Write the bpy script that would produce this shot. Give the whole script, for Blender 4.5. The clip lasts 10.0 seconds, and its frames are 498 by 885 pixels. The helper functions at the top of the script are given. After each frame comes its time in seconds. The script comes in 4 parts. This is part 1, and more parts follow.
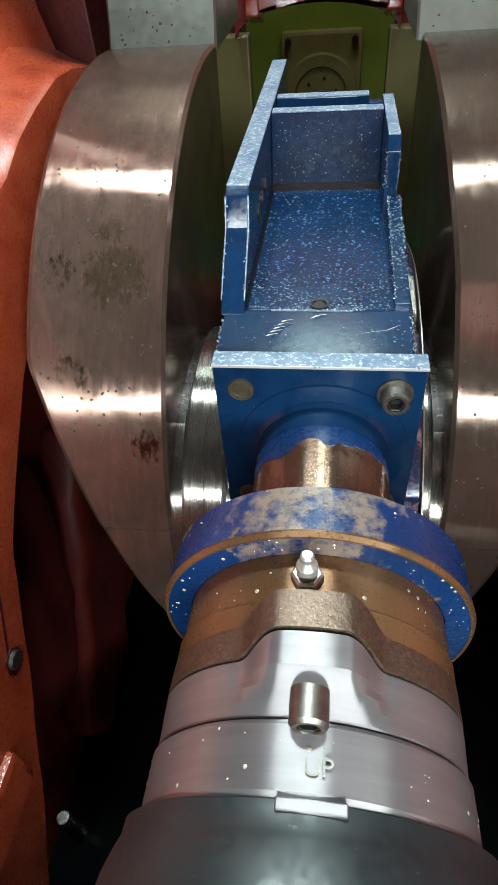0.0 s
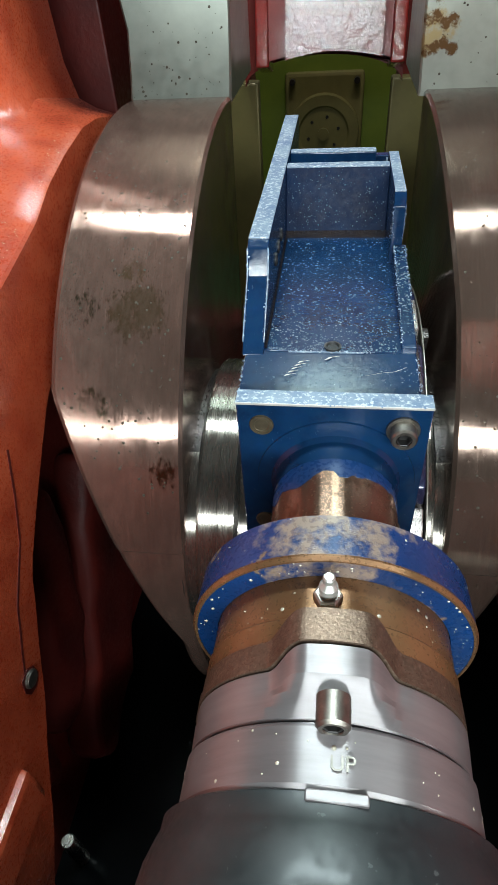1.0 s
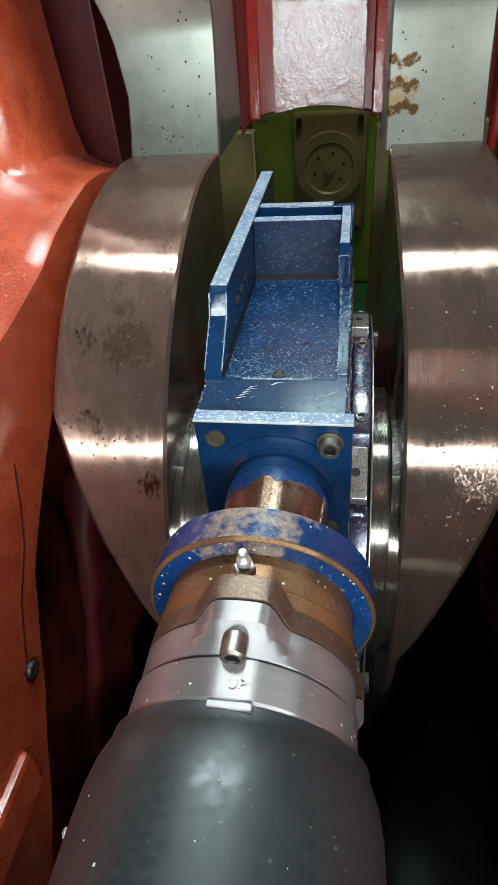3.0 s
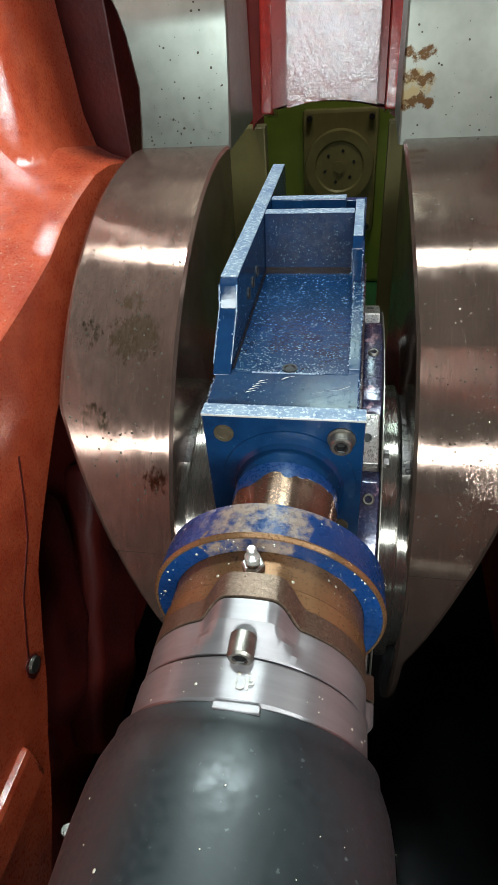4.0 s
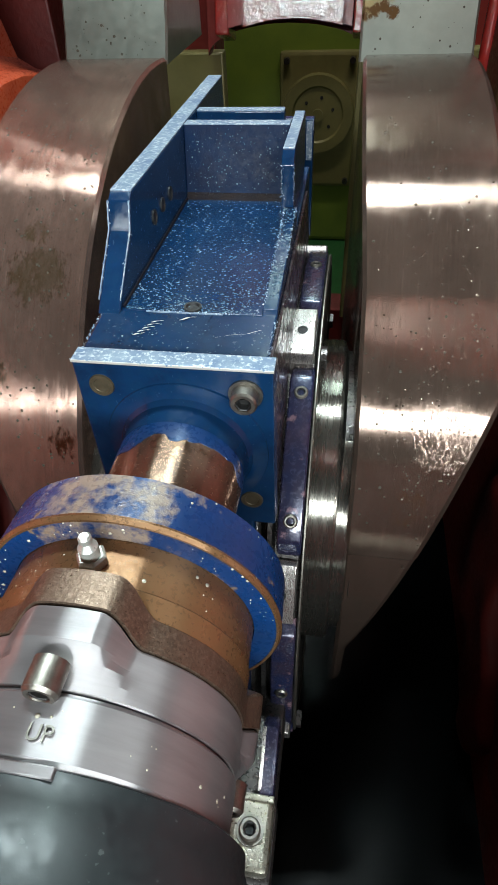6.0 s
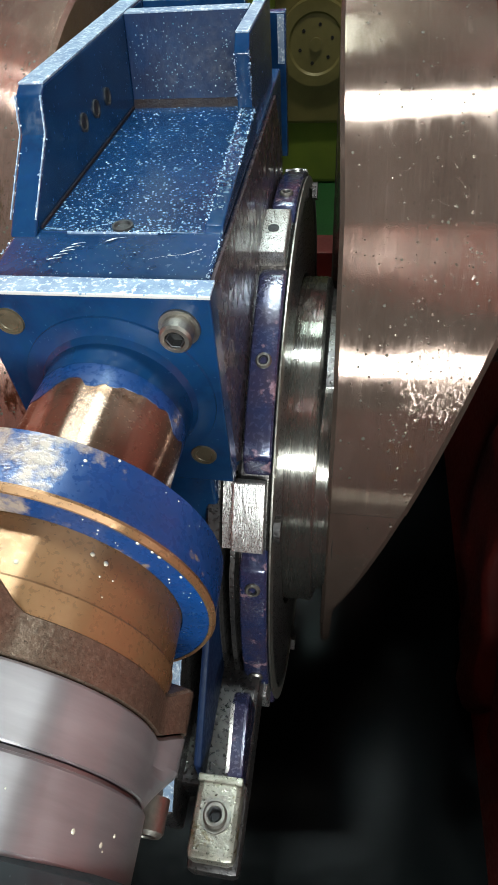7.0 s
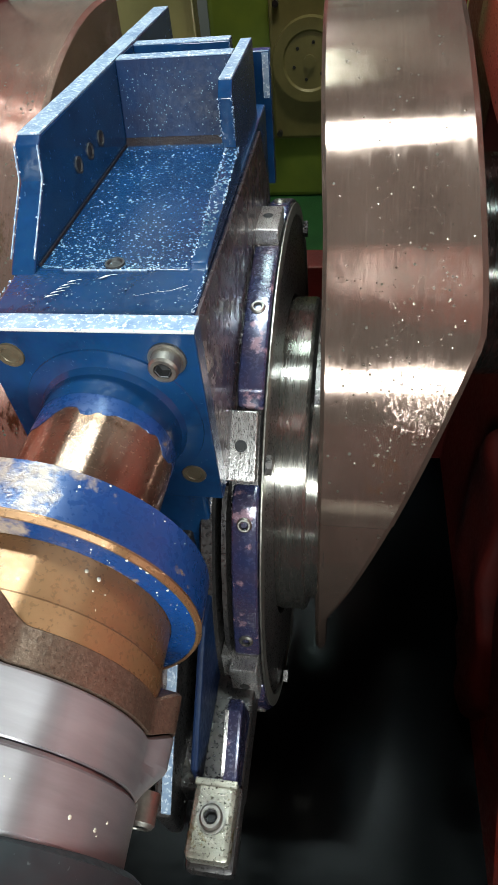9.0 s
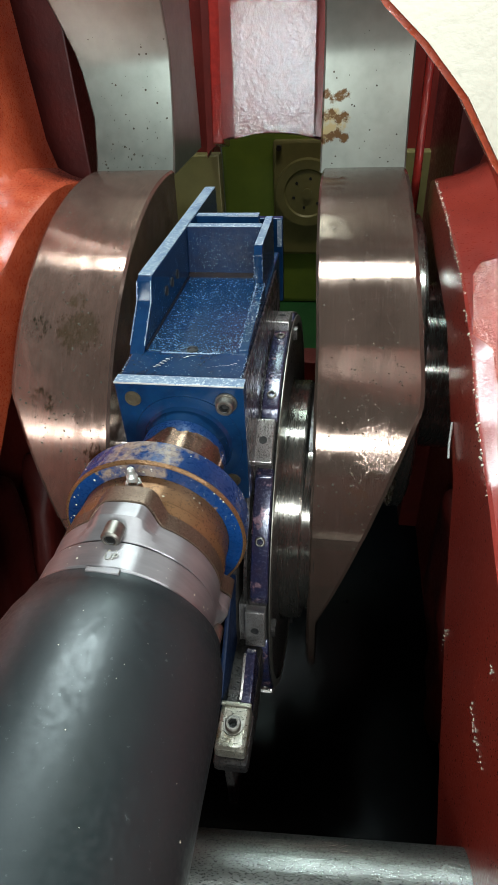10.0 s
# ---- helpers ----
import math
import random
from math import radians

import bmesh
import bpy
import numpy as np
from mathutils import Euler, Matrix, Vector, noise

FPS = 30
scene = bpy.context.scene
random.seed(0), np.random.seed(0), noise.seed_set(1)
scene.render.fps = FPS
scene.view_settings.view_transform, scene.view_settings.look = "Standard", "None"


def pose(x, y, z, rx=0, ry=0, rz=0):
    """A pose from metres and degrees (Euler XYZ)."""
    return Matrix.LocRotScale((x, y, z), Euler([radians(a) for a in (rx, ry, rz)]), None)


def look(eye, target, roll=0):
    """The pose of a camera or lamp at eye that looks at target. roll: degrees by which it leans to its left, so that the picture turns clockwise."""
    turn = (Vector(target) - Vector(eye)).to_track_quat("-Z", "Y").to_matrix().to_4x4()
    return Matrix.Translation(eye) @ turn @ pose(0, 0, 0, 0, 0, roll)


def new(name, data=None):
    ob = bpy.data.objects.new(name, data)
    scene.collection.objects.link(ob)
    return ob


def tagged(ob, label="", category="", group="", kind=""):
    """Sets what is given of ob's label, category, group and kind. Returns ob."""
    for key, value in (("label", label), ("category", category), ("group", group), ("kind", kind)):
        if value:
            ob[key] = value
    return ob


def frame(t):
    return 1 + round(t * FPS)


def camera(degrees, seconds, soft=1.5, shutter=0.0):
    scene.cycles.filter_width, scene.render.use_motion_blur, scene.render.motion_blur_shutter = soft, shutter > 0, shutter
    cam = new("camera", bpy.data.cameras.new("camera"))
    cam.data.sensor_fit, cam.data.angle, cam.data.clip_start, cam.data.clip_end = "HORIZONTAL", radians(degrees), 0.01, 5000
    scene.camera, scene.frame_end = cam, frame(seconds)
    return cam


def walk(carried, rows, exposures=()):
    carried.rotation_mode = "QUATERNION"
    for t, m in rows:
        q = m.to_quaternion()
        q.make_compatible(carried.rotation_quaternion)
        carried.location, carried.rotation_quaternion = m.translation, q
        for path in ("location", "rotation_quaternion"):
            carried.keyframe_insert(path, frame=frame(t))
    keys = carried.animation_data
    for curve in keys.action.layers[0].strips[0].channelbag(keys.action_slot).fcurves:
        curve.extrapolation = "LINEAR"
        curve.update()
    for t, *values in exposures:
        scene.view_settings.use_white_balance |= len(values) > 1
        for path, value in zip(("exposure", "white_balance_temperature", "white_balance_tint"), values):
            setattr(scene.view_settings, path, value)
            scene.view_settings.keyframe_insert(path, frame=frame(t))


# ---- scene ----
cam = camera(46.1, 10.0)
PATH = [
    (0, (0.007, 0.0, 1.486), (-0.254, 1.406, 0.088), -5.3),
    (0.5, (-0.005, -0.014, 1.504), (-0.275, 1.432, 0.149), -5.5),
    (1, (-0.003, -0.022, 1.513), (-0.264, 1.442, 0.176), -4.4),
    (1.5, (0.018, -0.046, 1.519), (-0.24, 1.435, 0.201), -3.6),
    (2, (0.043, -0.077, 1.552), (-0.274, 1.438, 0.287), -5.0),
    (2.5, (0.056, -0.088, 1.557), (-0.261, 1.437, 0.302), -5.1),
    (2.7, (0.061, -0.087, 1.559), (-0.261, 1.425, 0.291), -5.7),
    (4, (0.055, -0.079, 1.549), (-0.286, 1.426, 0.276), -5.2),
    (4.5, (0.055, -0.074, 1.542), (-0.286, 1.422, 0.26), -5.2),
    (5, (0.072, -0.052, 1.52), (-0.216, 1.424, 0.2), -4.1),
    (5.5, (0.091, -0.024, 1.502), (-0.195, 1.452, 0.183), -4.1),
    (5.7, (0.093, -0.017, 1.495), (-0.171, 1.452, 0.164), -2.4),
    (6.8, (0.132, 0.038, 1.441), (-0.164, 1.366, -0.025), -5.7),
    (7, (0.132, 0.043, 1.432), (-0.158, 1.367, -0.038), -5.5),
    (7.5, (0.14, 0.055, 1.425), (-0.132, 1.354, -0.071), -5.5),
    (8, (0.143, 0.078, 1.429), (-0.105, 1.36, -0.085), -5.8),
    (8.5, (0.147, 0.099, 1.42), (-0.09, 1.332, -0.137), -6.1),
    (9, (0.146, 0.033, 1.454), (-0.156, 1.38, 0.006), -6.6),
    (9.5, (0.166, -0.094, 1.527), (-0.092, 1.44, 0.27), -3.2),
    (10, (0.156, -0.187, 1.57), (-0.133, 1.373, 0.352), -3.3),
]
walk(cam, [(t, look(eye, target, roll)) for t, eye, target, roll in PATH],
     exposures=[(0, 0.05), (5.7, 0.08), (7.0, 0.58), (7.5, 0.66), (9.05, 0.74), (9.5, 0.20), (10, 0.0)])

# ---- world and light ----
world = bpy.data.worlds.new("hall")
scene.world = world
world.use_nodes = True
world.node_tree.nodes["Background"].inputs[0].default_value = (0.75, 0.88, 1.0, 1)
world.node_tree.nodes["Background"].inputs[1].default_value = 0.05


def lamp(name, kind, energy, m, color, **sizes):
    data = bpy.data.lights.new(name, kind)
    data.energy, data.color = energy, color
    for key, value in sizes.items():
        if key == "size":
            data.size = value
        elif key == "size_y":
            data.size_y = value
        elif key == "shape":
            data.shape = value
    ob = new(name, data)
    ob.matrix_world = m
    return ob


# a compact lamp over the crankcase, one before and above its opening, and one along the engine
lamp("overhead_lamp", "AREA", 34, look((-0.15, 0.86, 2.75), (-0.15, 0.6, 1.0)), (0.80, 0.98, 1.0), shape="RECTANGLE", size=1.0, size_y=0.14)
lamp("front_lamp", "AREA", 56, look((0.30, -1.2, 1.94), (0.05, 0.4, 1.10)), (0.87, 0.99, 1.0), shape="RECTANGLE", size=1.9, size_y=0.12)
lamp("engine_lamp", "AREA", 6, look((0.0, 1.65, 2.7), (0.0, 0.3, 1.2)), (0.72, 1.0, 0.95), shape="RECTANGLE", size=0.30, size_y=0.5)
# an added lamp, itself unseen, that lights the pump casing past the far opening
lamp("pump_fill_lamp", "AREA", 22, look((0.1, 2.7, 3.1), (0.0, 3.6, 0.3)), (0.95, 1.0, 0.9), shape="RECTANGLE", size=1.2, size_y=0.2)

# ---- materials ----
def mat(name, a, b, rough=0.5, metal=0.0, scale=40.0, fine=400.0, bump=0.15, spots=None, spot_amount=0.62, spot_scale=60.0, stretch=(1, 1, 1), coat=0.0, rough_var=0.12, sharp=0.04, stains=(), mottle=None, specks=None, speck_at=0.66, spec=0.5, turned=""):
    """Two colours mixed by a coarse noise, a fine grain in relief and gloss, and spots of a third colour."""
    m = bpy.data.materials.new(name)
    m.use_nodes = True
    t = m.node_tree
    bsdf = t.nodes["Principled BSDF"]
    tc = t.nodes.new("ShaderNodeTexCoord")
    mp = t.nodes.new("ShaderNodeMapping")
    mp.inputs["Scale"].default_value = stretch
    t.links.new(tc.outputs["Object"], mp.inputs["Vector"])

    def noise_node(sc, detail, rough_=0.6):
        n = t.nodes.new("ShaderNodeTexNoise")
        n.inputs["Scale"].default_value, n.inputs["Detail"].default_value, n.inputs["Roughness"].default_value = sc, detail, rough_
        t.links.new(mp.outputs[0], n.inputs["Vector"])
        return n

    def ramp(node, lo, hi):
        r = t.nodes.new("ShaderNodeMapRange")
        r.inputs["From Min"].default_value, r.inputs["From Max"].default_value = lo, hi
        t.links.new(node.outputs[0], r.inputs["Value"])
        return r

    def mix(fac, c1, c2):
        x = t.nodes.new("ShaderNodeMix")
        x.data_type = "RGBA"
        t.links.new(fac.outputs[0], x.inputs[0])
        for sock, c in ((x.inputs[6], c1), (x.inputs[7], c2)):
            if isinstance(c, tuple):
                sock.default_value = (*c, 1)
            else:
                t.links.new(c, sock)
        return x.outputs[2]

    big, small = noise_node(scale, 5), noise_node(fine, 3)
    color = mix(ramp(big, 0.35, 0.65), a, b)
    if spots:
        sp = noise_node(spot_scale, 6, 0.65)
        color = mix(ramp(sp, spot_amount, spot_amount + sharp), color, spots)
    if mottle:
        color = mix(ramp(noise_node(scale * 4.5, 8, 0.7), 0.42, 0.62), color, mottle)
    if specks:
        color = mix(ramp(noise_node(330, 2, 0.5), speck_at, speck_at + 0.05), color, specks)
    if turned == "X":
        lines = t.nodes.new("ShaderNodeMapping")
        lines.inputs["Scale"].default_value = (26, 1.4, 1.4)
        t.links.new(tc.outputs["Object"], lines.inputs["Vector"])
        brushed = noise_node(14, 6, 0.75)
        t.links.new(lines.outputs[0], brushed.inputs["Vector"])
        color = mix(ramp(brushed, 0.54, 1.20), color, tuple(0.35 * v for v in b))
        color = mix(ramp(brushed, 0.44, 0.02), color, tuple(min(1, 1.7 * v) for v in a))
    pits = None
    for (cx, cy, cz), radius, tone, cell, cut in stains:
        dist = t.nodes.new("ShaderNodeVectorMath")
        dist.operation = "DISTANCE"
        dist.inputs[1].default_value = (cx, cy, cz)
        t.links.new(tc.outputs["Object"], dist.inputs[0])
        near = t.nodes.new("ShaderNodeMapRange")
        near.inputs["From Min"].default_value, near.inputs["From Max"].default_value = radius, radius * 0.35
        near.inputs["To Max"].default_value = 0.5
        t.links.new(dist.outputs["Value"], near.inputs["Value"])
        grain = noise_node(cell, 5, 0.7)
        add = t.nodes.new("ShaderNodeMath")
        t.links.new(near.outputs[0], add.inputs[0])
        t.links.new(grain.outputs[0], add.inputs[1])
        fac = ramp(add, cut, cut + 0.16)
        color = mix(fac, color, tone)
        pits = fac if pits is None else pits
    t.links.new(color, bsdf.inputs["Base Color"])
    rr = t.nodes.new("ShaderNodeMapRange")
    rr.inputs["From Min"].default_value, rr.inputs["From Max"].default_value = 0.3, 0.7
    rr.inputs["To Min"].default_value, rr.inputs["To Max"].default_value = max(0.03, rough - rough_var), min(1, rough + rough_var)
    if turned == "X":
        worn = t.nodes.new("ShaderNodeMath")
        worn.operation = "MULTIPLY_ADD"
        worn.inputs[1].default_value = 0.9
        t.links.new(brushed.outputs[0], worn.inputs[0])
        patch = noise_node(26, 6, 0.7)
        half = t.nodes.new("ShaderNodeMath")
        half.operation = "MULTIPLY_ADD"
        half.inputs[1].default_value, half.inputs[2].default_value = 1.1, -0.5
        t.links.new(patch.outputs[0], half.inputs[0])
        t.links.new(half.outputs[0], worn.inputs[2])
        t.links.new(worn.outputs[0], rr.inputs["Value"])
    else:
        t.links.new(small.outputs[0], rr.inputs["Value"])
    t.links.new(rr.outputs[0], bsdf.inputs["Roughness"])
    bsdf.inputs["Metallic"].default_value = metal
    bsdf.inputs["Specular IOR Level"].default_value = spec
    bsdf.inputs["Coat Weight"].default_value = coat
    if turned:
        tangent = t.nodes.new("ShaderNodeTangent")
        tangent.direction_type, tangent.axis = "RADIAL", turned
        bsdf.inputs["Anisotropic"].default_value, bsdf.inputs["Anisotropic Rotation"].default_value = 1.0, 0.25
        t.links.new(tangent.outputs[0], bsdf.inputs["Tangent"])
    bsdf.inputs["Coat Roughness"].default_value = 0.12
    bp = t.nodes.new("ShaderNodeBump")
    bp.inputs["Strength"].default_value, bp.inputs["Distance"].default_value = bump, 0.002
    t.links.new(small.outputs[0], bp.inputs["Height"])
    b2 = t.nodes.new("ShaderNodeBump")
    b2.inputs["Strength"].default_value, b2.inputs["Distance"].default_value = bump, 0.006
    t.links.new(big.outputs[0], b2.inputs["Height"])
    t.links.new(bp.outputs[0], b2.inputs["Normal"])
    out = b2
    if pits is not None:
        b3 = t.nodes.new("ShaderNodeBump")
        b3.invert = True
        b3.inputs["Strength"].default_value, b3.inputs["Distance"].default_value = 0.25, 0.0006
        t.links.new(pits.outputs[0], b3.inputs["Height"])
        t.links.new(b2.outputs[0], b3.inputs["Normal"])
        out = b3
    t.links.new(out.outputs[0], bsdf.inputs["Normal"])
    t.links.new(out.outputs[0], bsdf.inputs["Coat Normal"])
    return m


# left web lighter, redder: the red housing's reflection is put into its colour
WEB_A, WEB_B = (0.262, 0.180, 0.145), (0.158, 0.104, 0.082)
M_WEB_L = mat("rusty_steel_red_bounce", (0.41, 0.258, 0.207), (0.28, 0.172, 0.137), 0.17, 0.80, 9, 520, 0.028, (0.12, 0.078, 0.05), 0.65, 130, (1.7, 0.9, 0.9), rough_var=0.08, mottle=(0.275, 0.172, 0.137), specks=(0.11, 0.08, 0.06), speck_at=0.67, turned="X",
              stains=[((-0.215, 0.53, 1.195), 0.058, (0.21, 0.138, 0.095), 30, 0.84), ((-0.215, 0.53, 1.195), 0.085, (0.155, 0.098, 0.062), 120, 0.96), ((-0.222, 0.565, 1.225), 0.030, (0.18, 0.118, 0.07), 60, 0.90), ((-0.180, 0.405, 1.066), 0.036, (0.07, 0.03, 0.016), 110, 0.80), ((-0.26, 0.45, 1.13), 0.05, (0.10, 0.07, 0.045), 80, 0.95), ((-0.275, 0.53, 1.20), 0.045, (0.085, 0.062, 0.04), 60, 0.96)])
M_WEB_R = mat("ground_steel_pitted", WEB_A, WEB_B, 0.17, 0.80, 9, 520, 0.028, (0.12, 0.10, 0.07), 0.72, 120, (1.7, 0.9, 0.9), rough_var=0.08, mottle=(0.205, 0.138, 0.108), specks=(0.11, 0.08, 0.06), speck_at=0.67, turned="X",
              stains=[((0.215, 0.435, 1.085), 0.075, (0.14, 0.11, 0.095), 220, 1.02), ((0.19, 0.40, 1.02), 0.05, (0.22, 0.13, 0.085), 45, 0.98)])
M_NECK = mat("dull_steel", (0.31, 0.325, 0.285), (0.24, 0.255, 0.225), 0.34, 0.85, 14, 90, 0.004, rough_var=0.03)
M_NECK_R = mat("rust_marked_steel", (0.29, 0.305, 0.265), (0.23, 0.24, 0.21), 0.42, 0.80, 14, 90, 0.004, rough_var=0.03,
               stains=[((0.113, 0.958, 1.385), 0.060, (0.26, 0.20, 0.10), 30, 0.84)] + [((0.110 + 0.011 * (k % 4), 0.952 + 0.010 * (k // 4), 1.366 + 0.0285 * (k // 4) + 0.004 * ((k * 7) % 3 - 1)), 0.0155, (0.085, 0.042, 0.015), 95, 0.83) for k in range(12)])
M_JOURNAL = mat("polished_steel", (0.42, 0.385, 0.34), (0.33, 0.295, 0.26), 0.26, 0.95, 9, 500, 0.02, stretch=(6, 1, 1), rough_var=0.06, turned="X")
M_DARKSTEEL = mat("oily_dark_steel", (0.055, 0.050, 0.050), (0.10, 0.088, 0.082), 0.32, 0.8, 30, 300, 0.15)
M_BLUE = mat("blue_paint", (0.0035, 0.025, 0.078), (0.003, 0.014, 0.042), 0.20, 0.0, 22, 260, 0.05, (0.20, 0.22, 0.24), 0.735, 45, mottle=(0.004, 0.024, 0.066), spec=0.4, rough_var=0.08)
# a darker, duller blue than M_BLUE
M_DARKBLUE = mat("dark_matt_blue", (0.006, 0.018, 0.052), (0.008, 0.013, 0.034), 0.50, 0.0, 30, 200, 0.20, spec=0.10)
M_OILYSIDE = mat("oily_side", (0.030, 0.022, 0.032), (0.060, 0.042, 0.042), 0.26, 0.4, 45, 70, 0.05, (0.10, 0.07, 0.10), 0.66, 70)
M_JOINT = mat("joint_dirt", (0.013, 0.008, 0.008), (0.007, 0.006, 0.010), 0.6, 0.0, 60, 300, 0.3, spec=0.1)
M_BLUECOLLAR = mat("worn_blue_paint", (0.004, 0.036, 0.140), (0.004, 0.026, 0.095), 0.30, 0.15, 20, 260, 0.04, (0.17, 0.115, 0.08), 0.60, 32, sharp=0.03, spec=0.45, stains=[((0.003, 0.172, 1.278), 0.085, (0.24, 0.18, 0.145), 70, 0.93)])
M_CHALK = mat("scuffed_edge", (0.10, 0.155, 0.25), (0.22, 0.28, 0.35), 0.42, 0.2, 60, 500, 0.15, (0.48, 0.52, 0.56), 0.53, 330, sharp=0.08)
M_BRONZE = mat("oiled_bronze", (0.25, 0.130, 0.060), (0.18, 0.092, 0.045), 0.30, 0.60, 14, 400, 0.03, rough_var=0.06, turned="Y")
M_BROWN = mat("bare_brown_steel", (0.27, 0.175, 0.125), (0.20, 0.125, 0.085), 0.24, 0.85, 20, 400, 0.02, (0.14, 0.08, 0.05), 0.6, 30, rough_var=0.05, turned="Y")
M_CAST = mat("rough_cast_iron", (0.16, 0.105, 0.074), (0.10, 0.066, 0.047), 0.36, 0.7, 420, 800, 0.12, (0.26, 0.19, 0.14), 0.52, 650, sharp=0.25)
M_ALU = mat("turned_aluminium", (0.315, 0.29, 0.295), (0.25, 0.23, 0.235), 0.36, 0.70, 14, 500, 0.02, stretch=(1, 8, 1), rough_var=0.05, turned="Y")
M_MOTOR = mat("dark_grey_paint", (0.014, 0.020, 0.021), (0.010, 0.015, 0.017), 0.42, 0.0, 7, 240, 0.03, (0.022, 0.029, 0.030), 0.62, 12, coat=0.05, rough_var=0.10, sharp=0.2, specks=(0.05, 0.06, 0.06), speck_at=0.70)
M_ZINC = mat("zinc_plated", (0.52, 0.52, 0.48), (0.42, 0.42, 0.39), 0.36, 0.6, 120, 600, 0.04)
# pale base colour stands in for the white glints of the drops
M_WATER = mat("fluid_pale_glints", (0.15, 0.21, 0.26), (0.03, 0.08, 0.13), 0.03, 0.0, 50, 300, 0.0, rough_var=0.01, coat=1.0)
M_OILDROP = mat("oil_drop", (0.22, 0.17, 0.135), (0.15, 0.11, 0.085), 0.10, 0.7, 50, 300, 0.0, rough_var=0.01)
M_SILVER = mat("glossy_wrinkled_red", (0.20, 0.022, 0.018), (0.16, 0.018, 0.015), 0.10, 0.0, 60, 190, 0.26, coat=1.0, spec=0.6)
M_REDWRINKLE = mat("wet_wrinkled_red", (0.34, 0.05, 0.03), (0.28, 0.04, 0.025), 0.12, 0.0, 110, 380, 0.55, coat=1.0, spec=0.5)
M_CHALKWHITE = mat("pale_engraving", (0.55, 0.53, 0.50), (0.48, 0.46, 0.43), 0.5, 0.4, 90, 300, 0.1)
M_PIT = mat("rust_pit", (0.055, 0.042, 0.026), (0.035, 0.026, 0.016), 0.6, 0.2, 200, 600, 0.1)
# pale metal chips, and the glints painted on the red castings
M_CHIP = mat("chip_and_glint", (0.6, 0.56, 0.45), (0.5, 0.46, 0.36), 0.4, 0.4, 50, 300, 0.1)
M_PLUG = mat("tarnished_plug", (0.13, 0.105, 0.066), (0.085, 0.069, 0.045), 0.4, 0.6, 90, 400, 0.1)
M_BOLT = mat("bolt_steel", (0.26, 0.24, 0.21), (0.17, 0.155, 0.135), 0.42, 0.95, 120, 600, 0.05)
M_HOLE = mat("black_bore", (0.012, 0.012, 0.014), (0.02, 0.018, 0.016), 0.5, 0.2, 80, 400, 0.1)
M_PAD = mat("bright_pad", (0.50, 0.46, 0.44), (0.36, 0.33, 0.31), 0.30, 0.85, 60, 500, 0.15, (0.14, 0.12, 0.11), 0.62, 90, stretch=(4, 1, 1))
M_FOOT = mat("bare_clamp_steel", (0.31, 0.285, 0.235), (0.21, 0.19, 0.15), 0.34, 0.75, 60, 500, 0.15, (0.13, 0.10, 0.05), 0.60, 80)
M_SEGMENT = mat("violet_blue_paint", (0.016, 0.022, 0.062), (0.034, 0.027, 0.050), 0.24, 0.3, 40, 300, 0.10, (0.20, 0.12, 0.145), 0.585, 45, coat=0.6)
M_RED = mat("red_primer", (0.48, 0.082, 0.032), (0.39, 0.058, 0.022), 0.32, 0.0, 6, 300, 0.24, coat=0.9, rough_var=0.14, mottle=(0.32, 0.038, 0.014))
# red darkened in its colour for the dim inner walls of the crankcase
M_REDDARK = mat("dimmed_red_paint", (0.17, 0.016, 0.011), (0.12, 0.012, 0.009), 0.5, 0.0, 9, 120, 0.25, coat=0.03, spec=0.25)
M_REDWET = mat("wet_red_paint", (0.30, 0.022, 0.016), (0.24, 0.018, 0.014), 0.15, 0.0, 60, 200, 0.22, coat=1.0)
# M_RED's shaded copy: the right casting's dimmer light is in this colour
M_REDSIDE = mat("shaded_red_gloss", (0.27, 0.027, 0.015), (0.20, 0.019, 0.012), 0.34, 0.0, 6, 260, 0.18, coat=0.6, rough_var=0.1)
M_REDFRAME = mat("frame_red_paint", (0.24, 0.022, 0.017), (0.18, 0.017, 0.013), 0.42, 0.0, 12, 160, 0.2, coat=0.12, spec=0.3)
# shaded copy of the housings' red, for folds, columns and the slot
M_REDSHADE = mat("shaded_red_paint", (0.10, 0.011, 0.008), (0.055, 0.007, 0.006), 0.5, 0.0, 9, 120, 0.3, spec=0.25)
M_GREEN = mat("yellow_green_paint", (0.17, 0.21, 0.025), (0.13, 0.17, 0.022), 0.45, 0.0, 6, 100, 0.1)
M_DARKGREEN = mat("dark_green_paint", (0.02, 0.10, 0.025), (0.015, 0.075, 0.02), 0.5, 0.0, 6, 100, 0.1)
M_OLIVE = mat("olive_brass", (0.20, 0.16, 0.055), (0.16, 0.13, 0.045), 0.45, 0.2, 10, 100, 0.1)
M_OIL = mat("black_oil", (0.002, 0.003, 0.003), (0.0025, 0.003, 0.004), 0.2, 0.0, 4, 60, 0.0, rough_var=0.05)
M_CREAM = mat("bare_cream_metal", (0.46, 0.42, 0.34), (0.41, 0.365, 0.295), 0.45, 0.2, 14, 300, 0.08)
M_WALL = mat("hall_wall", (0.30, 0.32, 0.32), (0.26, 0.27, 0.27), 0.7, 0.0, 2, 40, 0.1)
M_BAR = mat("scratched_steel", (0.22, 0.225, 0.205), (0.15, 0.155, 0.14), 0.32, 0.85, 24, 300, 0.15, stretch=(1, 4, 4), mottle=(0.17, 0.17, 0.16))

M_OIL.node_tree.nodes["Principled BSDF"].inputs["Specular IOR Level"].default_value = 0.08

